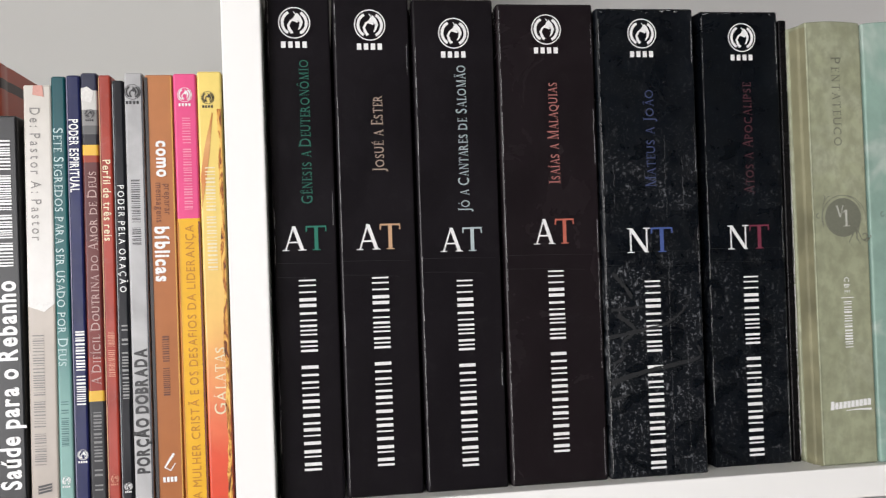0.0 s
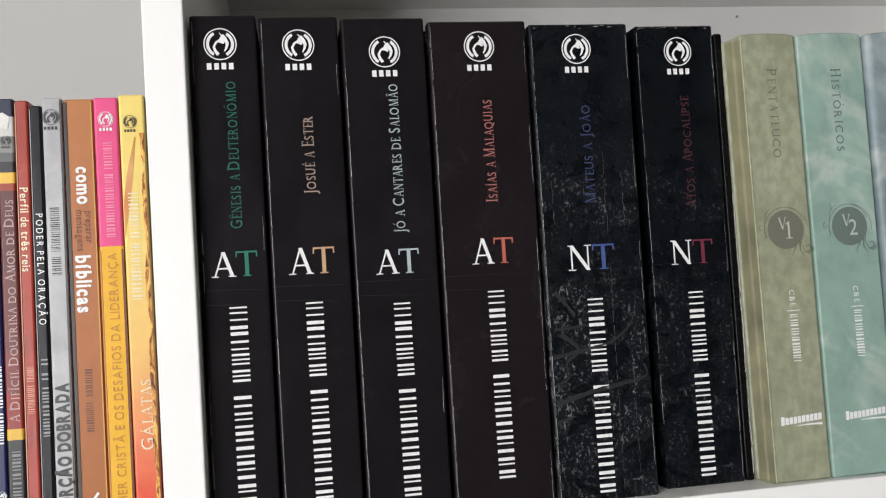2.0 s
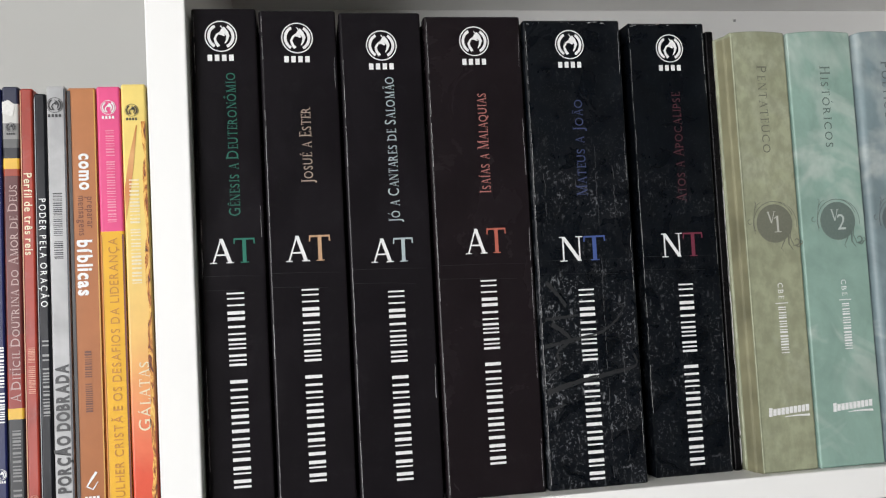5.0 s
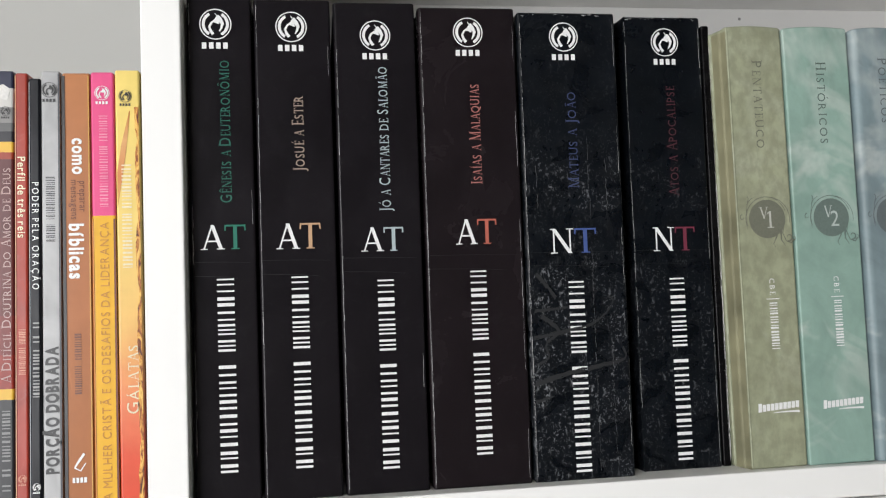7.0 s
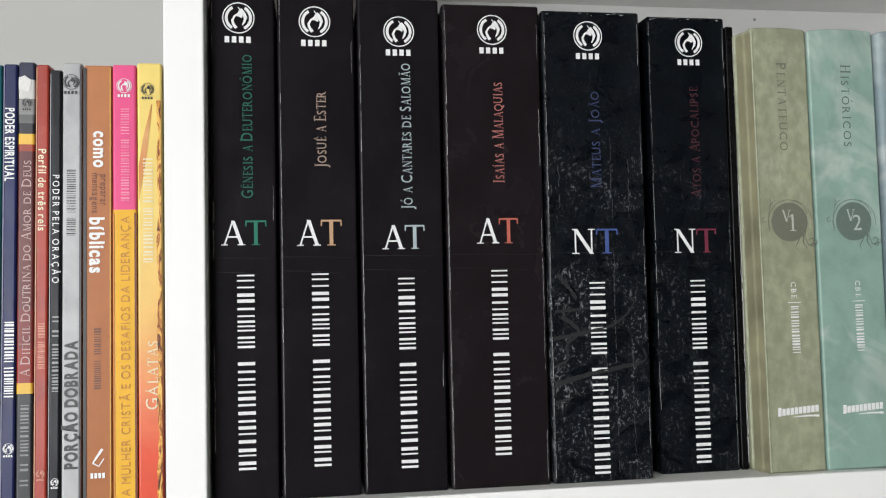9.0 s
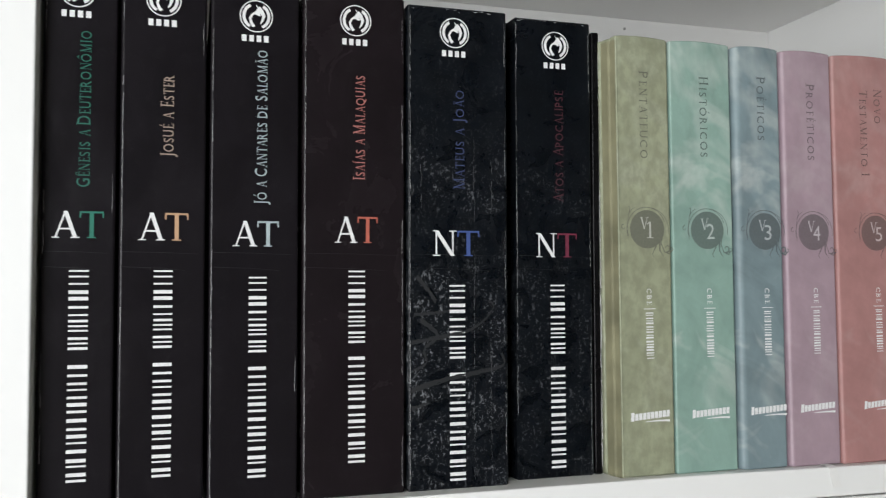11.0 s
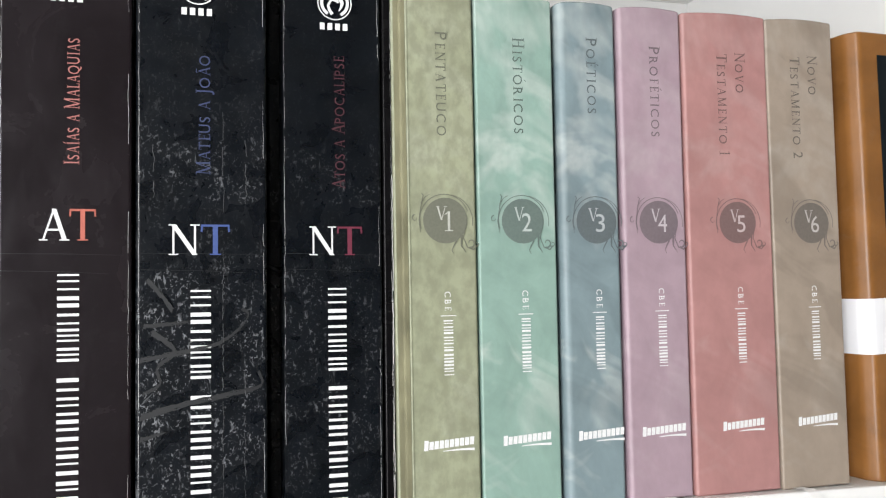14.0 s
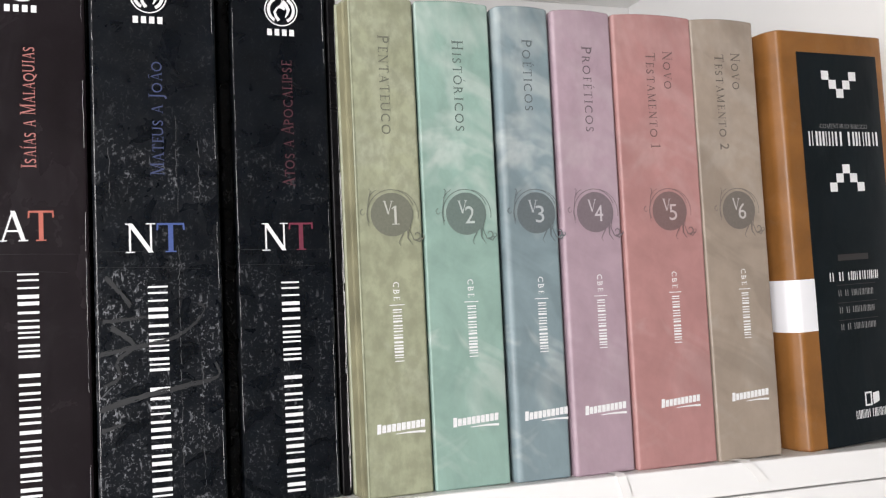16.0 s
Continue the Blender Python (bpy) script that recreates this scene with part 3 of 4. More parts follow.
black_volume(0.0780, 0.1194, 0.0, 0.2470, FLAT_BLACK, "Jó a Cantares de Salomão", "AT", SILVER, SILVER, 0.1002, (1.4870, 1.5610), (0.0890, 0.1102, 1.4670, 1.4790), (1.3590, 1.4550), (0.0990, 1.5770), 0.85,
             "glossy black hardback with silver foil title")
black_volume(0.1212, 0.1718, 0.0, 0.2450, BROWN_BLACK, "Isaías a Malaquias", "AT", CORAL, CORAL_PALE, 0.1475, (1.5000, 1.5520), (0.1370, 0.1582, 1.4692, 1.4820), (1.3630, 1.4580), (0.1470, 1.5790), 0.85,
             "thick brownish black hardback with coral foil title")
scuffed_volume = black_volume(0.1732, 0.2262, 0.0, 0.2430, SCUFF_ONE, "Mateus a João", "NT", BLUE, BLUE_DULL, 0.1988, (1.4970, 1.5480), (0.1862, 0.2110, 1.4632, 1.4760), (1.3510, 1.4510), (0.1980, 1.5770), 0.96,
             "badly scuffed thick black hardback with blue title")
black_volume(0.2276, 0.2780, 0.008, 0.2440, SCUFF_TWO, "Atos a Apocalipse", "NT", MAROON, MAROON_DULL, 0.2572, (1.4930, 1.5530), (0.2452, 0.2690, 1.4632, 1.4760), (1.3520, 1.4510), (0.2572, 1.5770), 0.93,
             "scuffed black hardback with dark maroon title, set back", 0.0056)

d = Drawing(lambda x: 0.00012)
for points, w0, w1 in ((((-0.0233, 0.0868), (-0.0142, 0.0875), (-0.0052, 0.0884)), 0.0026, 0.0012),
                       (((-0.0246, 0.0730), (-0.0065, 0.0760), (0.0051, 0.0786), (0.0141, 0.0842), (0.0187, 0.0908), (0.0157, 0.0934)), 0.0030, 0.0012),
                       (((-0.0246, 0.0496), (-0.0065, 0.0545), (0.0103, 0.0575), (0.0236, 0.0607), (0.0228, 0.0670)), 0.0036, 0.0018),
                       (((-0.0220, 0.1060), (-0.0168, 0.1000), (-0.0117, 0.0928)), 0.0022, 0.0028),
                       (((-0.0200, 0.0842), (-0.0110, 0.0763), (-0.0181, 0.0697), (-0.0168, 0.0631), (-0.0240, 0.0590)), 0.0030, 0.0016),
                       (((-0.0246, 0.0406), (-0.0142, 0.0433)), 0.0030, 0.0008)):
    smear_rnd = random.Random(int(points[0][1] * 9e4))
    line = []
    for k, ((ax, az), (bx, bz)) in enumerate(zip(points, points[1:])):
        before, after = Vector(points[max(k - 1, 0)]), Vector(points[min(k + 2, len(points) - 1)])
        pa, pb = Vector((ax, az)), Vector((bx, bz))
        for q in range(10):
            f = q / 10
            o = 0.5 * (2 * pa + (pb - before) * f + (2 * before - 5 * pa + 4 * pb - after) * f ** 2 + (3 * pa - before - 3 * pb + after) * f ** 3)
            line.append((o.x, o.y))
    # a broad stroke of several ragged strands, some broken
    for strand in range(6):
        side, share = (strand - 2.5) / 5, []
        for q, (ax, az) in enumerate(line):
            w = (w0 + (w1 - w0) * q / len(line)) * 0.62
            share.append((ax + side * w * 0.3 + smear_rnd.gauss(0, 0.00010), az + side * w + smear_rnd.gauss(0, 0.00014)))
        cut = smear_rnd.randint(3, len(share) - 3) if strand in (0, 5) else len(share)
        d.ribbon(share[:cut], w0 * 0.20, w1 * 0.22)
        if len(share) - cut > 3:
            d.ribbon(share[cut + 1:], w0 * 0.16, w1 * 0.20)
    d.layer = 0
tagged(d.done("scuff_smear", SMEAR, scuffed_volume, "dull grey branching scuff smears"), "", "", "", "stuff")
d, scratch_rnd = Drawing(lambda x: 0.00012), random.Random(8)
for x, z0, z1 in ((0.0083, 0.004, 0.108), (0.0172, 0.012, 0.062), (0.0085, 0.134, 0.166), (-0.0195, 0.140, 0.158), (0.0178, 0.138, 0.160)):
    z = z0
    while z < z1:
        run = scratch_rnd.uniform(0.004, 0.014)
        d.ribbon([(x + scratch_rnd.gauss(0, 0.00022), z + run * q / 4) for q in range(5)], scratch_rnd.uniform(0.0001, 0.0003), scratch_rnd.uniform(0.00008, 0.0003))
        z += run + scratch_rnd.uniform(0.0, 0.005)
    d.layer = 0
tagged(d.done("upright_scratch", inked("scratch_grey", (0.085, 0.088, 0.092), 0.55), scuffed_volume, "pale broken scratches down the spine"), "", "", "", "stuff")

# ---- six marbled volumes in pastel colours ----
def marbled_volume(x0, x1, xm, colour, title_lines, number, label, lean, radius, front=None, spots=0.0, groove=0.0):
    kind = "commentary_volume"
    cover = marbled(label.split()[0] + "_marbled_cover", colour, 0.11 if number in "123" else 0.08, 0.42, 0.26 if number in "23" else 0.07, spots, 0.36 if number in "36" else 0.15)
    ob, depth = make_book(kind, label, x0, x1, -0.004, 0.2345, cover, 0.160, 0.0022, radius, front, groove, lean, 0.0012)
    c, z = (x0 + x1) / 2, SHELF
    slope = math.tan(radians(lean))
    ink = inked(label.split()[0] + "_dark_print", tuple(0.36 * v + 0.035 for v in colour), 0.5)
    disc = inked(label.split()[0] + "_disc_print", tuple(0.36 * v + 0.045 for v in colour), 0.5)
    pale = inked(label.split()[0] + "_pale_print", tuple(0.5 * v + 0.36 for v in colour), 0.5)
    local = lambda x, zz: x - c - slope * (zz - z)
    for words, x, z0, z1 in title_lines:
        lettering(ob, "title", words, "down", local(x, 1.54), z0 - z, z1 - z, 0.0058, ink, depth, gap=0.18)
    # round badge with tendrils
    bx, bz, r = local(xm, 1.478), 1.478 - z, 0.0103
    d = Drawing(depth)
    d.ring(bx, bz, 0, r, 0, 360, 40)
    d.done("badge", disc, ob, "round dark badge")
    s = Drawing(depth)
    s.layer = 3
    s.ring(bx - r * 0.04, bz + r * 0.03, r * 1.10, r * 1.135, 20, 200, 26)
    s.ring(bx + r * 0.08, bz - r * 0.02, r * 1.14, r * 1.17, -10, 80, 14)
    s.curl(bx - r * 1.36, bz + r * 0.10, r * 0.16, 90, 0.75, r * 0.05)
    s.ribbon([(bx - r * 1.12, bz - r * 0.5), (bx - r * 1.2, bz), (bx - r * 1.08, bz + r * 0.7), (bx - r * 0.98, bz + r * 1.1), (bx - r * 1.06, bz + r * 1.18)], r * 0.021, r * 0.042)
    s.ribbon([(bx - r * 1.1, bz + r * 0.75), (bx - r * 0.9, bz + r * 1.02), (bx - r * 0.7, bz + r * 1.14)], r * 0.035, r * 0.021)
    s.ribbon([(bx + r * 0.92, bz - r * 0.2), (bx + r * 0.80, bz - r * 0.75), (bx + r * 0.98, bz - r * 1.18), (bx + r * 1.26, bz - r * 1.28), (bx + r * 1.40, bz - r * 1.10)], r * 0.035, r * 0.070)
    s.ribbon([(bx + r * 0.72, bz - r * 0.6), (bx + r * 0.70, bz - r * 1.1), (bx + r * 0.92, bz - r * 1.42)], r * 0.112, r * 0.021)
    s.ribbon([(bx + r * 0.5, bz - r * 0.86), (bx + r * 0.36, bz - r * 1.1), (bx + r * 0.26, bz - r * 1.3), (bx + r * 0.36, bz - r * 1.46)], r * 0.070, r * 0.021)
    s.curl(bx + r * 1.12, bz - r * 0.98, r * 0.22, 250, 0.8, r * 0.09)
    s.curl(bx + r * 1.38, bz - r * 1.02, r * 0.14, 200, 0.8, r * 0.05)
    s.done("tendril_print", disc, ob, "thin printed tendrils round the badge")
    over = lambda x: depth(x) - 0.0004
    lettering(ob, "volume_letter", "V", "level", bz + r * 0.02, bx - r * 0.42, bx + r * 0.05, 0.0062, pale, over)
    lettering(ob, "volume_number", number, "level", bz - r * 0.46, bx - r * 0.06, bx + r * (0.36 if number == "1" else 0.48), 0.0088, pale, over, serif=number == "1")
    # short series name, a rule, and the author's name as bars
    nx = local(xm + 0.0008, 1.43)
    lettering(ob, "series_name", "CBE", "down", nx, 1.4375 - z, 1.4462 - z, 0.0030, INK_WHITE, depth, gap=0.3)
    d = Drawing(depth)
    d.patch([(nx - 0.0036, 1.4352 - z), (nx + 0.0036, 1.4352 - z), (nx + 0.0036, 1.4356 - z), (nx - 0.0036, 1.4356 - z)])
    d.done("rule", INK_WHITE, ob)
    name_bars(ob, (7,), "down", nx, 1.4085 - z, 1.4335 - z, 0.0044, INK_WHITE, depth, 0.22)
    word_logo(ob, local(xm - 0.0112, 1.378), local(xm + 0.0122, 1.378), 1.3740 - z, 1.3815 - z, INK_WHITE, depth)
    return ob


JOINT, HALF = 0.0040, 0.01785


def ridged(x):
    """The first volume's joint: the cover falls back steeply at the left of its spine, in two creased ridges."""
    u = (x + HALF) / JOINT
    if u > 1.3:
        return 0.0
    if u > 1.0:
        return -0.0003 * math.sin((u - 1.0) / 0.3 * math.pi)
    return 0.0006 * (1 - math.cos(u * 4 * math.pi)) + 0.0125 * (1 - u)


thin, _ = make_book("thin_book", "thin glossy black book with a rubbed white edge", 0.2788, 0.2834, 0.0082, 0.2396, laminate("deep_black_laminate", (0.0034, 0.0032, 0.0038), 0.22, 0.12), 0.158, 0.0009, (0.0010, 0.0010))
worn_edges(thin, 0.0013, 0.2366, lambda x: 0.0, 77, 0.9)
d, edge_rnd, z = Drawing(lambda x: 0.0002), random.Random(3), 0.004
while z < 0.15:
    run = edge_rnd.uniform(0.008, 0.03)
    d.ribbon([(0.0018 + edge_rnd.gauss(0, 0.00010), z + run * q / 8) for q in range(9)], edge_rnd.uniform(0.00015, 0.0004), edge_rnd.uniform(0.00012, 0.0004))
    z += run + edge_rnd.uniform(-0.001, 0.004)
d.layer = 0
tagged(d.done("white_edge", inked("bare_board", (0.72, 0.71, 0.69), 0.6), thin, "edge rubbed down to white board"), "", "", "", "stuff")
first = marbled_volume(0.2843, 0.3200, 0.3045, (0.318, 0.335, 0.224), [("Pentateuco", 0.3037, 1.5158, 1.5632)], "1", "olive marbled hardback with a creased worn spine joint", -0.4, (0.0008, 0.0014), ridged, 0.36)
# aged tan strip over the joint; the recess's shade is mixed into its colour
d = Drawing(lambda x: ridged(x) - 0.0005)
for k in range(36):
    xa, xb = (-HALF + JOINT * (0.21 + 0.74 * q / 36) for q in (k, k + 1))
    for j in range(8):
        za, zb = -0.0008 + 0.0292 * j, -0.0008 + 0.0292 * (j + 1)
        d.patch([(xa, za), (xb, za), (xb, zb), (xa, zb)])
d.done("joint_strip", painted("worn_shaded_joint_strip", (0.255, 0.245, 0.150), 0.5, 0.45, 220.0, 0.2), first, "tan rubbed cloth in the creased joint, darkened for its shade")
marbled_volume(0.3210, 0.3588, 0.3415, (0.248, 0.374, 0.320), [("Históricos", 0.3407, 1.5180, 1.5632)], "2", "pale_green marbled hardback on the white shelf".replace("_", " "), -0.4, (0.0010, 0.0010))
marbled_volume(0.3615, 0.3913, 0.3785, (0.200, 0.266, 0.285), [("Poéticos", 0.3778, 1.5290, 1.5650)], "3", "slate blue marbled hardback on the white shelf", -0.4, (0.0040, 0.0016))
marbled_volume(0.3936, 0.4269, 0.4112, (0.375, 0.272, 0.315), [("Proféticos", 0.4110, 1.5190, 1.5630)], "4", "mauve marbled hardback on the white shelf", -0.5, (0.0022, 0.0012))
marbled_volume(0.4286, 0.4760, 0.4548, (0.40, 0.205, 0.195), [("Novo", 0.4585, 1.5425, 1.5630), ("Testamento 1", 0.4482, 1.5110, 1.5620)], "5", "brick pink marbled hardback, thickest of its set", -0.6, (0.0018, 0.0012))
marbled_volume(0.4772, 0.5170, 0.4978, (0.32, 0.26, 0.207), [("Novo", 0.5012, 1.5435, 1.5640), ("Testamento 2", 0.4908, 1.5105, 1.5630)], "6", "taupe marbled hardback beside the brown book", -0.9, (0.0012, 0.0012))

# ---- thick brown volume with a black spine label ----
BROWN = laminate("brown_leatherette", (0.225, 0.096, 0.026), 0.33, 0.35, 0.08)
LABEL = laminate("black_label", (0.0040, 0.0075, 0.0100), 0.30, 0.22)
brown, _ = make_book("bible_commentary", "thick glossy brown hardback with black spine label", 0.5325, 0.6130, -0.003, 0.2322, BROWN, 0.115, 0.003, (0.0035, 0.0035), None, 0.0, -1.6, chamfer=True)
label_board = board("spine_label", -0.0272, 0.0300, -0.0006, 0.0, -0.0028, 0.2203, LABEL, brown, "matt black spine label", 0.0002)
face = lambda x: -0.0007
checks = Drawing(face)
for px, pz in ((-2, 2), (2, 2), (-1, 1), (1, 1), (0, 0)):
    checks.patch([(0.0008 + 0.0049 * px + a, 0.1972 + 0.0051 * pz + b) for a, b in ((-0.0026, -0.0026), (0.0026, -0.0026), (0.0026, 0.0026), (-0.0026, 0.0026))])
checks.done("chequer_mark", INK_WHITE, brown, "white chevron of squares")
checks = Drawing(face)
for px, pz in ((-2, 0), (2, 0), (-1, 1), (1, 1), (0, 2)):
    checks.patch([(0.0008 + 0.0049 * px + a, 0.1430 + 0.0052 * pz + b) for a, b in ((-0.0026, -0.0026), (0.0026, -0.0026), (0.0026, 0.0026), (-0.0026, 0.0026))])
checks.done("chequer_mark", INK_WHITE, brown, "white chevron of squares")
GREY_INK = inked("grey_ink", (0.22, 0.22, 0.22))
DIM_INK = inked("dim_grey_ink", (0.035, 0.031, 0.031))
lettering(brown, "series_line", "COMENTARIO BIBLICO", "level", 0.1768, -0.0155, 0.0190, 0.0026, GREY_INK, face)
name_bars(brown, (4, 4), "level", 0.1667, -0.0238, 0.0275, 0.0082, INK_WHITE, face, 0.20, "publisher_bar")
name_bars(brown, (1, 1, 6), "level", 0.0895, -0.0172, 0.0190, 0.0050, INK_WHITE, face, 0.22)
for zz, words in ((0.0808, (1, 1, 6)), (0.0712, (1, 1, 6)), (0.0617, (1, 1, 6))):
    name_bars(brown, words, "level", zz, -0.0120, 0.0140, 0.0036, GREY_INK, face, 0.22)
rules = Drawing(face)
for zz in (0.0870, 0.0770, 0.0672):
    rules.patch([(-0.013, zz), (0.015, zz), (0.015, zz + 0.0003), (-0.013, zz + 0.0003)])
rules.patch([(-0.0105, 0.1010), (0.0115, 0.1010), (0.0115, 0.1045), (-0.0105, 0.1045)])
rules.done("rule", DIM_INK, brown, "dim thin rules")
pages = Drawing(face)
for a, b in ((0.0005, 0.0055),):
    for p, q, s, u in ((a, b, 0.0175, 0.0185), (a, b, 0.0245, 0.0255), (a, a + 0.001, 0.0175, 0.0255), (b - 0.001, b, 0.0175, 0.0255)):
        pages.patch([(p, s), (q, s), (q, u), (p, u)])
        pages.layer += 1
pages.patch([(0.0062, 0.0180), (0.0108, 0.0195), (0.0108, 0.0250), (0.0062, 0.0245)])
pages.done("publisher_mark", INK_WHITE, brown, "two small white pages")
name_bars(brown, (4, 4), "level", 0.0110, -0.0065, 0.0155, 0.0048, INK_WHITE, face, 0.20, "publisher_bar")
STICKER = painted("white_sticker", (0.82, 0.82, 0.84), 0.5, 0.02)
path = [(x, y) for x, y in spine_profile(0.0811, 0.115, 0.0038, 0.0035, lambda x: -0.0003, 0.0, True) if x < -0.0270 and y < 0.06]
path = [(-0.04055, 0.05)] + [(x, y - 0.0003) for x, y in path[1:] if x < -0.0347] + [(-0.0258, -0.0003)]
n = len(path)
mesh_object("sticker", [(x, y, z) for z in (0.0630, 0.0920) for x, y in path], [(k, k + 1, n + k + 1, n + k) for k in range(n - 1)], STICKER, brown, "white paper shelf sticker", True)
# it stands turned a little towards the side panel
brown.matrix_world = pose(0.5776, 0.0016, SHELF + 0.0014, 0, -1.6, 6.5)
for piece in brown.children:
    piece.data.transform(Matrix.Scale(1.113, 4, (1, 0, 0)))
    if piece.name.split(".")[0] not in ("cover", "page_block", "sticker"):
        piece.data.transform(Matrix.Translation((0.0015, 0, 0)))

# ---- paperbacks of the next compartment ----
def paperback(x0, x1, h, cover, label, lean=0.0, y=-0.0105, radius=0.0011, depth=0.138):
    return make_book("paperback_book", label, x0, x1, y, h, cover, depth, 0.0005, (radius, radius), None, 0.0, lean, 0.0, 0.0003, "row of paperbacks")


NAVY, PALE_BLUE, TEAL_INK = inked("navy_ink", (0.02, 0.02, 0.09)), inked("pale_blue_ink", (0.45, 0.62, 0.62)), inked("teal_ink", (0.03, 0.13, 0.13))
CREAM_INK, PINK_INK, ORANGE_INK, BROWN_INK = inked("cream_ink", (0.80, 0.70, 0.48)), inked("pink_ink", (0.82, 0.30, 0.42)), inked("orange_ink", (0.52, 0.22, 0.02)), inked("brown_ink", (0.13, 0.035, 0.015))
GREY_TEXT, RED_PALE = inked("warm_grey_ink", (0.20, 0.19, 0.18)), inked("pale_red_ink", (0.62, 0.25, 0.15))
flat = lambda x: 0.0

red, _ = make_book("hardback_book", "tall dark red hardback with a dark stripe, set back", -0.1530, -0.1262, 0.026, 0.2225, banded("red_striped_cover", 0.2225, [(0.0, (0.30, 0.055, 0.03)), (0.209, (0.03, 0.012, 0.01)), (0.2145, (0.34, 0.062, 0.036))], "CONSTANT", 0.3), 0.16, 0.0024, (0.002, 0.002), None, 0.0005, 0.0, 0.0, 0.003, "row of paperbacks")

k, _ = paperback(-0.1258, -0.1068, 0.1890, banded("charcoal_cover", 0.189, [(0.0, (0.017, 0.018, 0.019)), (0.10, (0.010, 0.011, 0.012)), (0.189, (0.010, 0.010, 0.011))]), "charcoal paperback with bold white title")
c = -0.1163
lettering(k, "title", "Saúde para o Rebanho", "up", -0.1140 - c, 0.0180, 0.1140, 0.0088, INK_WHITE, flat, False, "bold white title", 0.06, 0.03)
name_bars(k, (4, 4, 6, 5), "up", -0.1140 - c, 0.1200, 0.1780, 0.0080, INK_WHITE, flat, 0.30)

k, _ = paperback(-0.1055, -0.0932, 0.2030, banded("cream_cover", 0.203, [(0.0, (0.42, 0.37, 0.33)), (0.1020, (0.50, 0.45, 0.40)), (0.1028, (0.74, 0.73, 0.71)), (0.203, (0.56, 0.53, 0.48))]), "cream paperback with typewriter title and torn head", 0.5)
c = -0.09935
lettering(k, "title", "De: Pastor A: Pastor", "down", -0.0992 - c - 0.0012, 0.1310, 0.1925, 0.0047, GREY_TEXT, flat, False, gap=0.28)
d = Drawing(flat)
d.patch([(-0.0058, 0.1030), (0.0058, 0.1030), (0.0058, 0.1022), (0.0012, 0.0985), (-0.0058, 0.1012)])
d.done("wedge_print", inked("soft_white_print", (0.74, 0.73, 0.71), 0.5), k, "white wedge above the taupe foot")
name_bars(k, (9, 4, 5), "down", -0.1010 - c, 0.0270, 0.0880, 0.0050, GREY_TEXT, flat, 0.16)
d = Drawing(flat)
for p in ((0.0, 0.0), (0.0, 0.0014), (0.0, 0.0028)):
    d.patch([(-0.003, 0.0150 + p[1]), (0.003, 0.0162 + p[1]), (0.003, 0.0172 + p[1]), (-0.003, 0.0160 + p[1])])
d.done("publisher_mark", INK_BLACK, k, "small stack of black bars")
d = Drawing(flat)
d.patch([(-0.002, 0.1985), (0.003, 0.1975), (0.0025, 0.2028), (-0.0016, 0.2028)])
d.done("torn_patch", inked("pink_paper", (0.55, 0.25, 0.20)), k, "torn pinkish patch at the head")

k, _ = paperback(-0.0930, -0.0866, 0.2070, banded("teal_cover", 0.207, [(0.0, (0.22, 0.38, 0.35)), (0.06, (0.20, 0.38, 0.35)), (0.10, (0.015, 0.13, 0.13)), (0.207, (0.002, 0.065, 0.080))], warp=0.05), "teal paperback with pale title", 0.4)
c = -0.0898
lettering(k, "title", "Sete Segredos para ser usado por Deus", "down", -0.0002, 0.0730, 0.1830, 0.0045, PALE_BLUE, flat)
name_bars(k, (1, 1, 6), "down", -0.0002, 0.0360, 0.0570, 0.0032, TEAL_INK, flat)
flame_logo(k, -0.0002, 0.0205, 0.0020, INK_WHITE, flat)

k, _ = paperback(-0.0860, -0.0797, 0.2075, laminate("navy_cover", (0.012, 0.016, 0.075), 0.3, 0.25), "navy paperback with white capital title", 0.3)
lettering(k, "title", "PODER ESPIRITUAL", "down", 0.0, 0.1530, 0.1870, 0.0042, INK_WHITE, flat, False, "white title", 0.08, 0.02)
name_bars(k, (7, 5), "down", 0.0004, 0.0550, 0.0890, 0.0040, INK_WHITE, flat, 0.30)
flame_logo(k, 0.0004, 0.0320, 0.0024, INK_WHITE, flat)

k, _ = paperback(-0.0795, -0.0722, 0.2085, banded("maroon_banded_cover", 0.2085, [(0.0, (0.030, 0.031, 0.034)), (0.056, (0.70, 0.42, 0.05)), (0.0605, (0.27, 0.035, 0.025)), (0.076, (0.19, 0.036, 0.032)), (0.094, (0.14, 0.036, 0.034)), (0.130, (0.11, 0.030, 0.030)), (0.1665, (0.32, 0.05, 0.025)), (0.170, (0.75, 0.45, 0.06)), (0.1745, (0.028, 0.028, 0.034)), (0.1795, (0.12, 0.12, 0.12)), (0.1835, (0.24, 0.235, 0.23)), (0.1910, (0.58, 0.57, 0.54)), (0.2000, (0.028, 0.031, 0.060))], "CONSTANT"), "maroon paperback with yellow bands and grey head", 0.3)
lettering(k, "title", "A Difícil Doutrina do Amor de Deus", "up", 0.0002, 0.0640, 0.1630, 0.0042, inked("rose_ink", (0.46, 0.28, 0.26)), flat)
name_bars(k, (1, 1, 6), "up", 0.0002, 0.0150, 0.0520, 0.0036, inked("soft_grey_ink", (0.16, 0.16, 0.16)), flat)
flame_logo(k, 0.0002, 0.1895, 0.0022, INK_BLACK, flat)
d = Drawing(flat)
d.patch([(-0.0034, 0.1960), (0.0010, 0.1945), (0.0022, 0.2000), (-0.0008, 0.2022), (-0.0034, 0.2012)])
d.done("picture_print", inked("pale_grey_print", (0.66, 0.65, 0.62)), k, "pale patch of the printed picture")

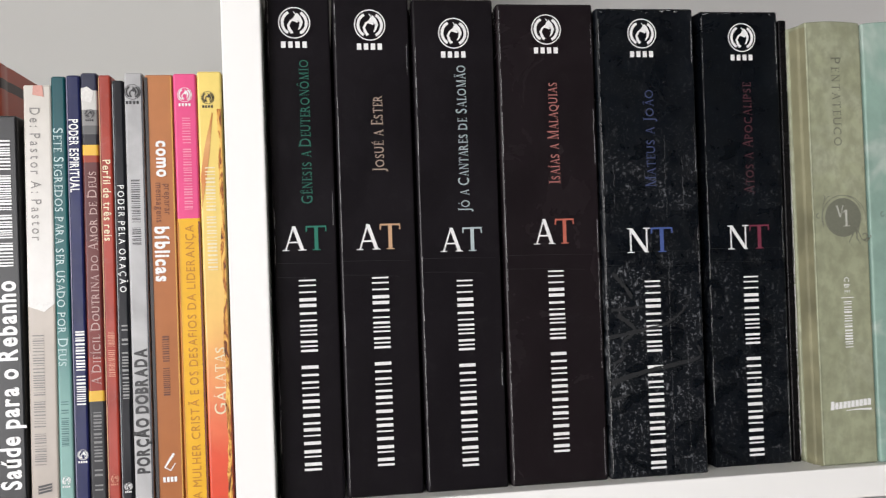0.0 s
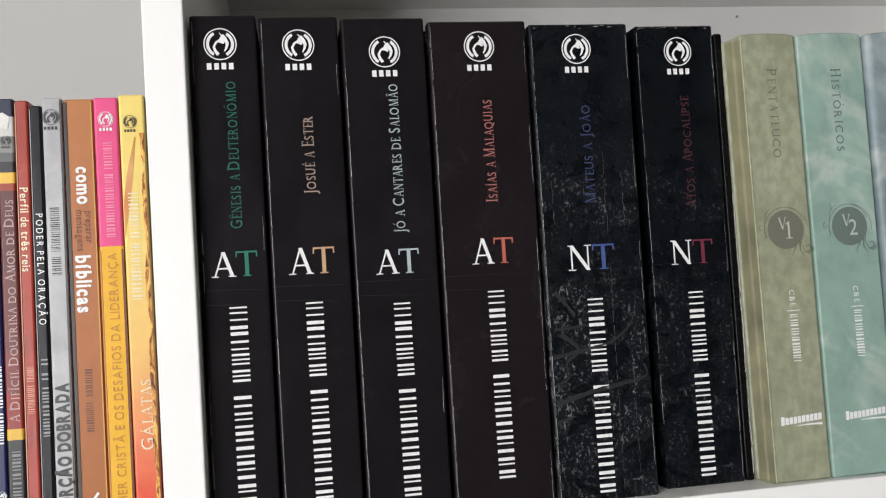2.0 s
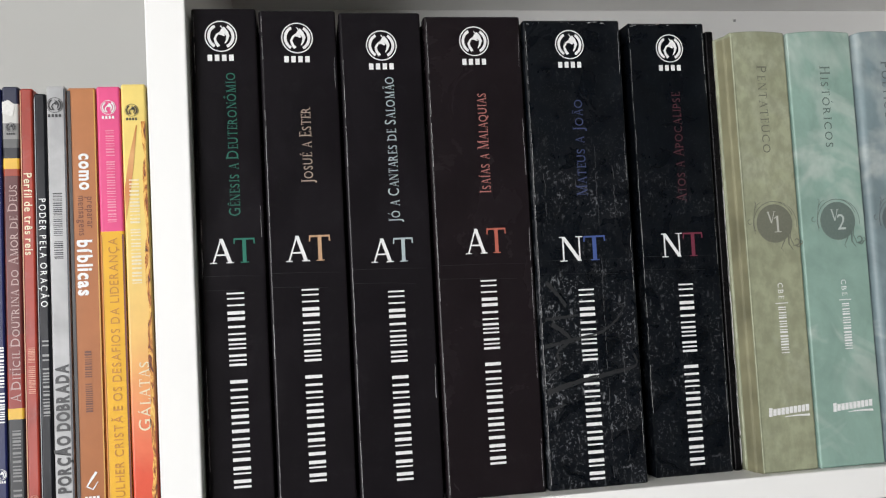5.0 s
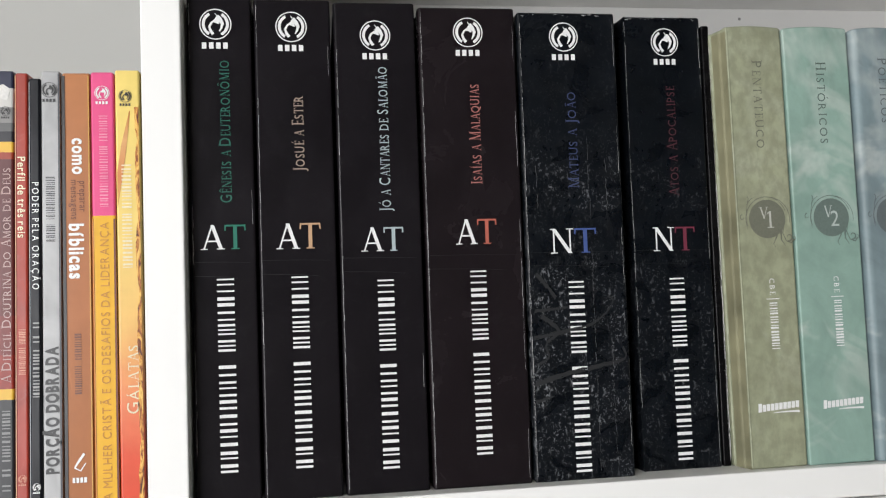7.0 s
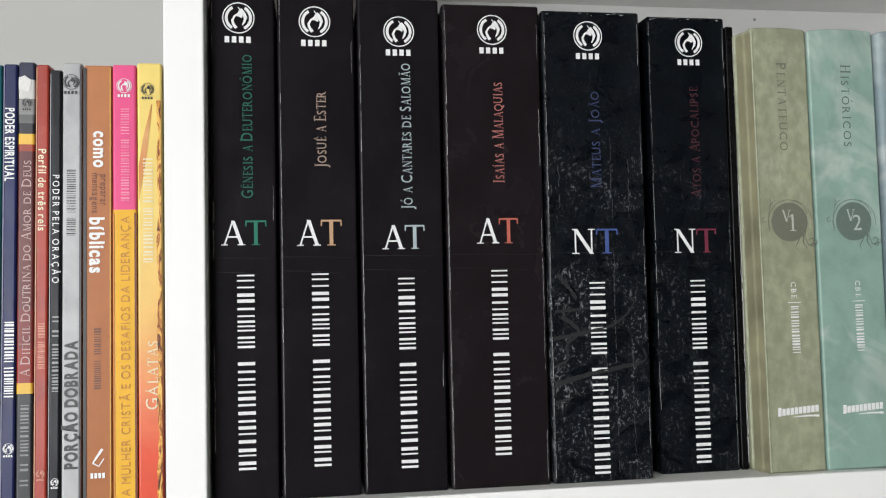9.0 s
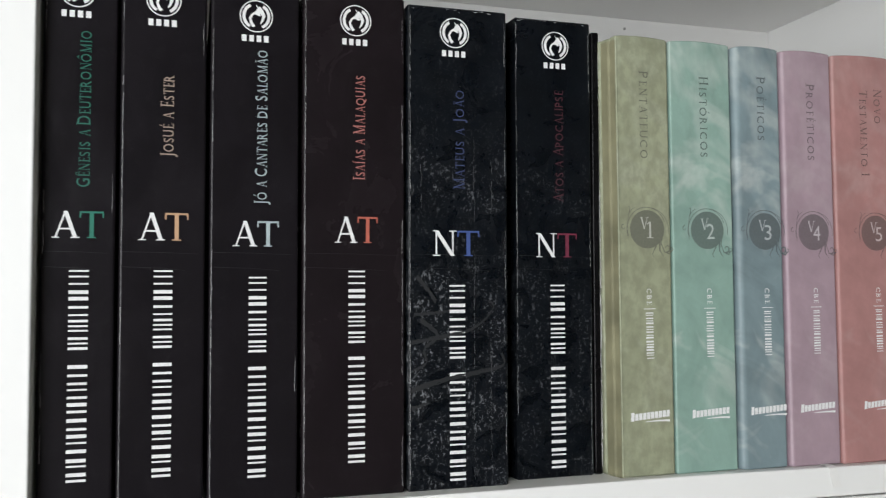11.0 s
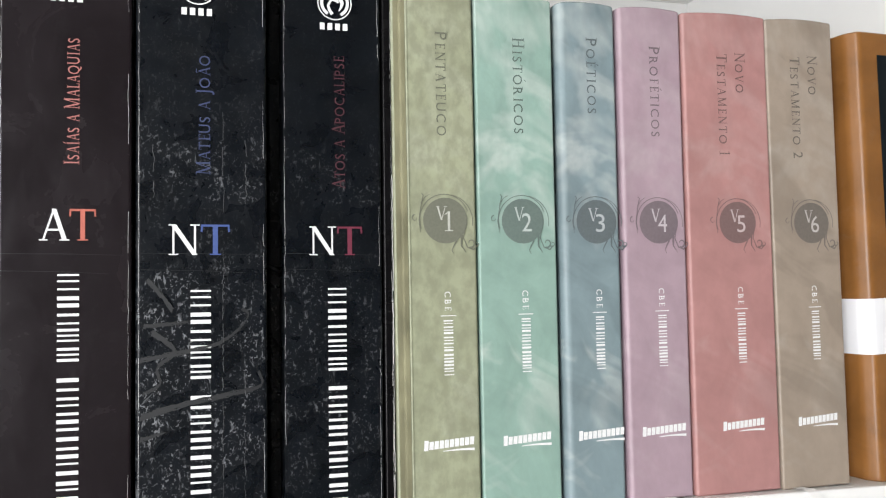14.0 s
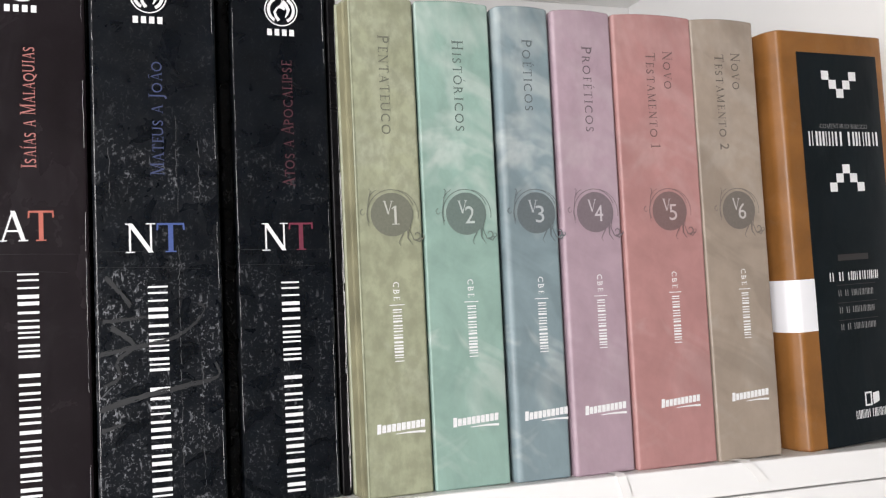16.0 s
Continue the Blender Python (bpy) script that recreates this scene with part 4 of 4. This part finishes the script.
k, _ = paperback(-0.0717, -0.0660, 0.2075, laminate("red_cover", (0.34, 0.042, 0.025), 0.3), "red paperback with cream title", 0.3)
lettering(k, "title", "Perfil de três reis", "down", 0.0002, 0.1300, 0.1680, 0.0036, CREAM_INK, flat, False, "", 0.08, 0.012)
name_bars(k, (4, 7), "down", 0.0002, 0.0670, 0.0880, 0.0030, RED_PALE, flat)
flame_logo(k, 0.0002, 0.0200, 0.0019, RED_PALE, flat)

k, _ = paperback(-0.0656, -0.0604, 0.2050, laminate("dark_cover", (0.007, 0.0075, 0.011), 0.3, 0.25), "thin black paperback with white title", 0.3)
lettering(k, "title", "PODER PELA ORAÇÃO", "down", 0.0004, 0.1060, 0.1560, 0.0031, INK_WHITE, flat, False, gap=0.35)
name_bars(k, (1, 1, 6), "down", 0.0004, 0.0560, 0.0910, 0.0028, GREY_INK, flat)
flame_logo(k, 0.0004, 0.0160, 0.0018, INK_WHITE, flat)

k, _ = paperback(-0.0598, -0.0514, 0.2085, laminate("silver_cover", (0.40, 0.40, 0.405), 0.3), "silver grey paperback with black title", 0.2)
lettering(k, "title", "PORÇÃO DOBRADA", "up", -0.0002, 0.0215, 0.0800, 0.0056, INK_BLACK, flat, False, "bold black title", 0.05, 0.045)
name_bars(k, (4, 9), "up", -0.0002, 0.1280, 0.1590, 0.0040, INK_BLACK, flat, 0.18)
flame_logo(k, -0.0004, 0.1995, 0.0036, INK_BLACK, flat)

k, _ = paperback(-0.0502, -0.0374, 0.2075, banded("orange_brown_cover", 0.2075, [(0.0, (0.38, 0.135, 0.045)), (0.12, (0.42, 0.155, 0.06)), (0.2075, (0.46, 0.185, 0.075))]), "orange brown paperback with white title", 0.1)
lettering(k, "title_word", "como", "down", 0.0013, 0.1590, 0.1765, 0.0062, INK_WHITE, flat, False, "bold white word", 0.05, 0.035)
lettering(k, "title_word", "preparar", "down", 0.0028, 0.1415, 0.1562, 0.0034, BROWN_INK, flat, False, "brown word")
lettering(k, "title_word", "mensagens", "down", -0.0010, 0.1380, 0.1568, 0.0034, BROWN_INK, flat, False, "brown word")
lettering(k, "title_word", "bíblicas", "down", -0.0002, 0.1100, 0.1362, 0.0066, INK_WHITE, flat, False, "bold white word", 0.05, 0.035)
name_bars(k, (5, 5), "down", -0.0002, 0.0570, 0.0850, 0.0030, BROWN_INK, flat, 0.26)
d = Drawing(flat)
d.ribbon([(0.0020, 0.0300), (-0.0006, 0.0262), (-0.0022, 0.0236), (0.0004, 0.0222), (0.0026, 0.0256)], 0.0012, 0.0004)
for q in range(4):
    d.patch([(-0.0032 + q * 0.0017, 0.0168), (-0.0020 + q * 0.0017, 0.0168), (-0.0020 + q * 0.0017, 0.0192), (-0.0032 + q * 0.0017, 0.0192)])
d.done("publisher_mark", INK_WHITE, k, "white swirl over blocks")

k, _ = paperback(-0.0370, -0.0264, 0.2080, banded("pink_and_yellow_cover", 0.208, [(0.0, (0.80, 0.44, 0.035)), (0.1395, (0.76, 0.095, 0.25))], "CONSTANT"), "paperback, bright pink above and yellow below")
name_bars(k, (9, 4), "up", 0.0003, 0.1440, 0.1880, 0.0038, PINK_INK, flat, 0.16)
lettering(k, "title", "A MULHER CRISTÃ E OS DESAFIOS DA LIDERANÇA", "up", 0.0000, 0.0080, 0.1370, 0.0042, ORANGE_INK, flat, False, gap=0.14)
flame_logo(k, 0.0000, 0.1980, 0.0034, INK_WHITE, flat)

k, _ = paperback(-0.0260, -0.0148, 0.2090, banded("yellow_to_red_cover", 0.209, [(0.0, (0.70, 0.075, 0.04)), (0.035, (0.72, 0.11, 0.06)), (0.060, (0.78, 0.24, 0.12)), (0.095, (0.82, 0.50, 0.17)), (0.14, (0.83, 0.62, 0.20)), (0.209, (0.83, 0.64, 0.19))], warp=0.08), "yellow paperback fading to red at its foot")
lettering(k, "title", "Gálatas", "up", 0.0004, 0.0470, 0.0790, 0.0058, CREAM_INK, flat, True, "pale serif title")
name_bars(k, (7, 6), "up", -0.0008, 0.1150, 0.1650, 0.0044, CREAM_INK, flat, 0.22)
flame_logo(k, -0.0008, 0.1965, 0.0030, INK_BLACK, flat)
d = Drawing(lambda x: 0.0001)
d.patch([(0.0009, 0.1895), (0.0013, 0.1893), (-0.0008, 0.1700), (-0.0028, 0.1560), (-0.0050, 0.1440), (-0.0050, 0.1600), (-0.0030, 0.1730)])
d.done("sword_print", banded("amber_print", 0.2, [(0.140, (0.80, 0.50, 0.16)), (0.158, (0.62, 0.24, 0.09)), (0.175, (0.70, 0.38, 0.16)), (0.19, (0.50, 0.20, 0.05))]), k, "amber blade printed on the spine")


def flame_cover(name):
    """Curling print of amber, orange and umber."""
    m, t, p = nodes_of(name)
    v = coords(t, (1.6, 1, 0.42))
    c = ramp_of(t, noise_of(t, v, 240, 4, 0.6, 1.8), [(0.34, (0.05, 0.016, 0.010)), (0.43, (0.30, 0.085, 0.02)), (0.50, (0.62, 0.27, 0.05)), (0.60, (0.80, 0.52, 0.13))])
    t.links.new(c, p.inputs["Base Color"])
    p.inputs["Roughness"].default_value = 0.3
    return m


d = Drawing(flat)
edge_rnd = random.Random(5)
inner = [0.0038 - 0.0009 * (0.5 + 0.5 * math.sin(q * 0.9)) + edge_rnd.gauss(0, 0.00022) for q in range(37)]
for q in range(36):
    za, zb = 0.004 + q * 0.0052, 0.004 + (q + 1) * 0.0052
    d.patch([(inner[q], za), (0.0051, za), (0.0051, zb), (inner[q + 1], zb)])
d.done("flame_print", flame_cover("flame_print"), k, "amber and umber flames printed along the edge")

def edge_strip(parent, x, w, h, colour, label):
    """The dark or bright edge of a cover seen as a line along the spine."""
    d = Drawing(flat)
    d.patch([(x, 0.0008), (x + w, 0.0008), (x + w, h - 0.0008), (x, h - 0.0008)])
    return d.done("edge_line", inked(label.replace(" ", "_"), colour), parent, label)


shelf_row = [o for o in scene.objects if o.name.startswith("paperback_book")]
for o, x, w, h, colour, label in ((shelf_row[8], -0.0064, 0.0014, 0.2070, (0.03, 0.025, 0.025), "dark cover edge"), (shelf_row[8], 0.0052, 0.0006, 0.2070, (0.60, 0.30, 0.05), "amber cover edge"),
                                  (shelf_row[9], -0.0052, 0.0006, 0.1390, (0.62, 0.22, 0.03), "orange cover edge"), (shelf_row[9], 0.0043, 0.0009, 0.1390, (0.16, 0.035, 0.02), "dark maroon cover edge"), (shelf_row[7], 0.0034, 0.0008, 0.2080, (0.04, 0.04, 0.05), "black cover edge"),
                                  (shelf_row[6], -0.0024, 0.0003, 0.2040, (0.40, 0.40, 0.42), "pale cover edge"), (shelf_row[5], -0.0027, 0.0004, 0.2070, (0.55, 0.30, 0.16), "worn cover edge"),
                                  (shelf_row[3], -0.0029, 0.0004, 0.2070, (0.20, 0.20, 0.32), "pale blue cover edge")):
    edge_strip(o, x, w, h, colour, label)

# ---- pale ribbons hanging from under the books ----
SATIN = painted("satin_ribbon", (0.82, 0.81, 0.79), 0.3, 0.04, 80.0)
for x, w, slide in ((0.4790, 0.0060, 0.020), (0.4120, 0.0052, 0.006)):
    line = [(0.020, 0.0006, 0.0), (0.0, 0.0007, 0.2), (FRONT + 0.001, 0.0009, 0.45), (FRONT - 0.0008, -0.0004, 0.52), (FRONT - 0.0011, -0.006, 0.8), (FRONT - 0.0009, -0.011, 1.0)]
    verts = [(x + slide * f + s * w / 2, y - q, SHELF + shelf_drop(x) + z) for q in (0.0, 0.0003) for y, z, f in line for s in (-1, 1)]
    m = 2 * len(line)
    faces = [(o + 2 * j, o + 2 * j + 1, o + 2 * j + 3, o + 2 * j + 2) for o in (0, m) for j in range(len(line) - 1)]
    faces += [(2 * j + s, 2 * j + 2 + s, m + 2 * j + 2 + s, m + 2 * j + s) for s in (0, 1) for j in range(len(line) - 1)]
    tagged(mesh_object("bookmark_ribbon", verts, faces, SATIN, None, "pale satin bookmark ribbon over the shelf edge", True), "", "ribbon")
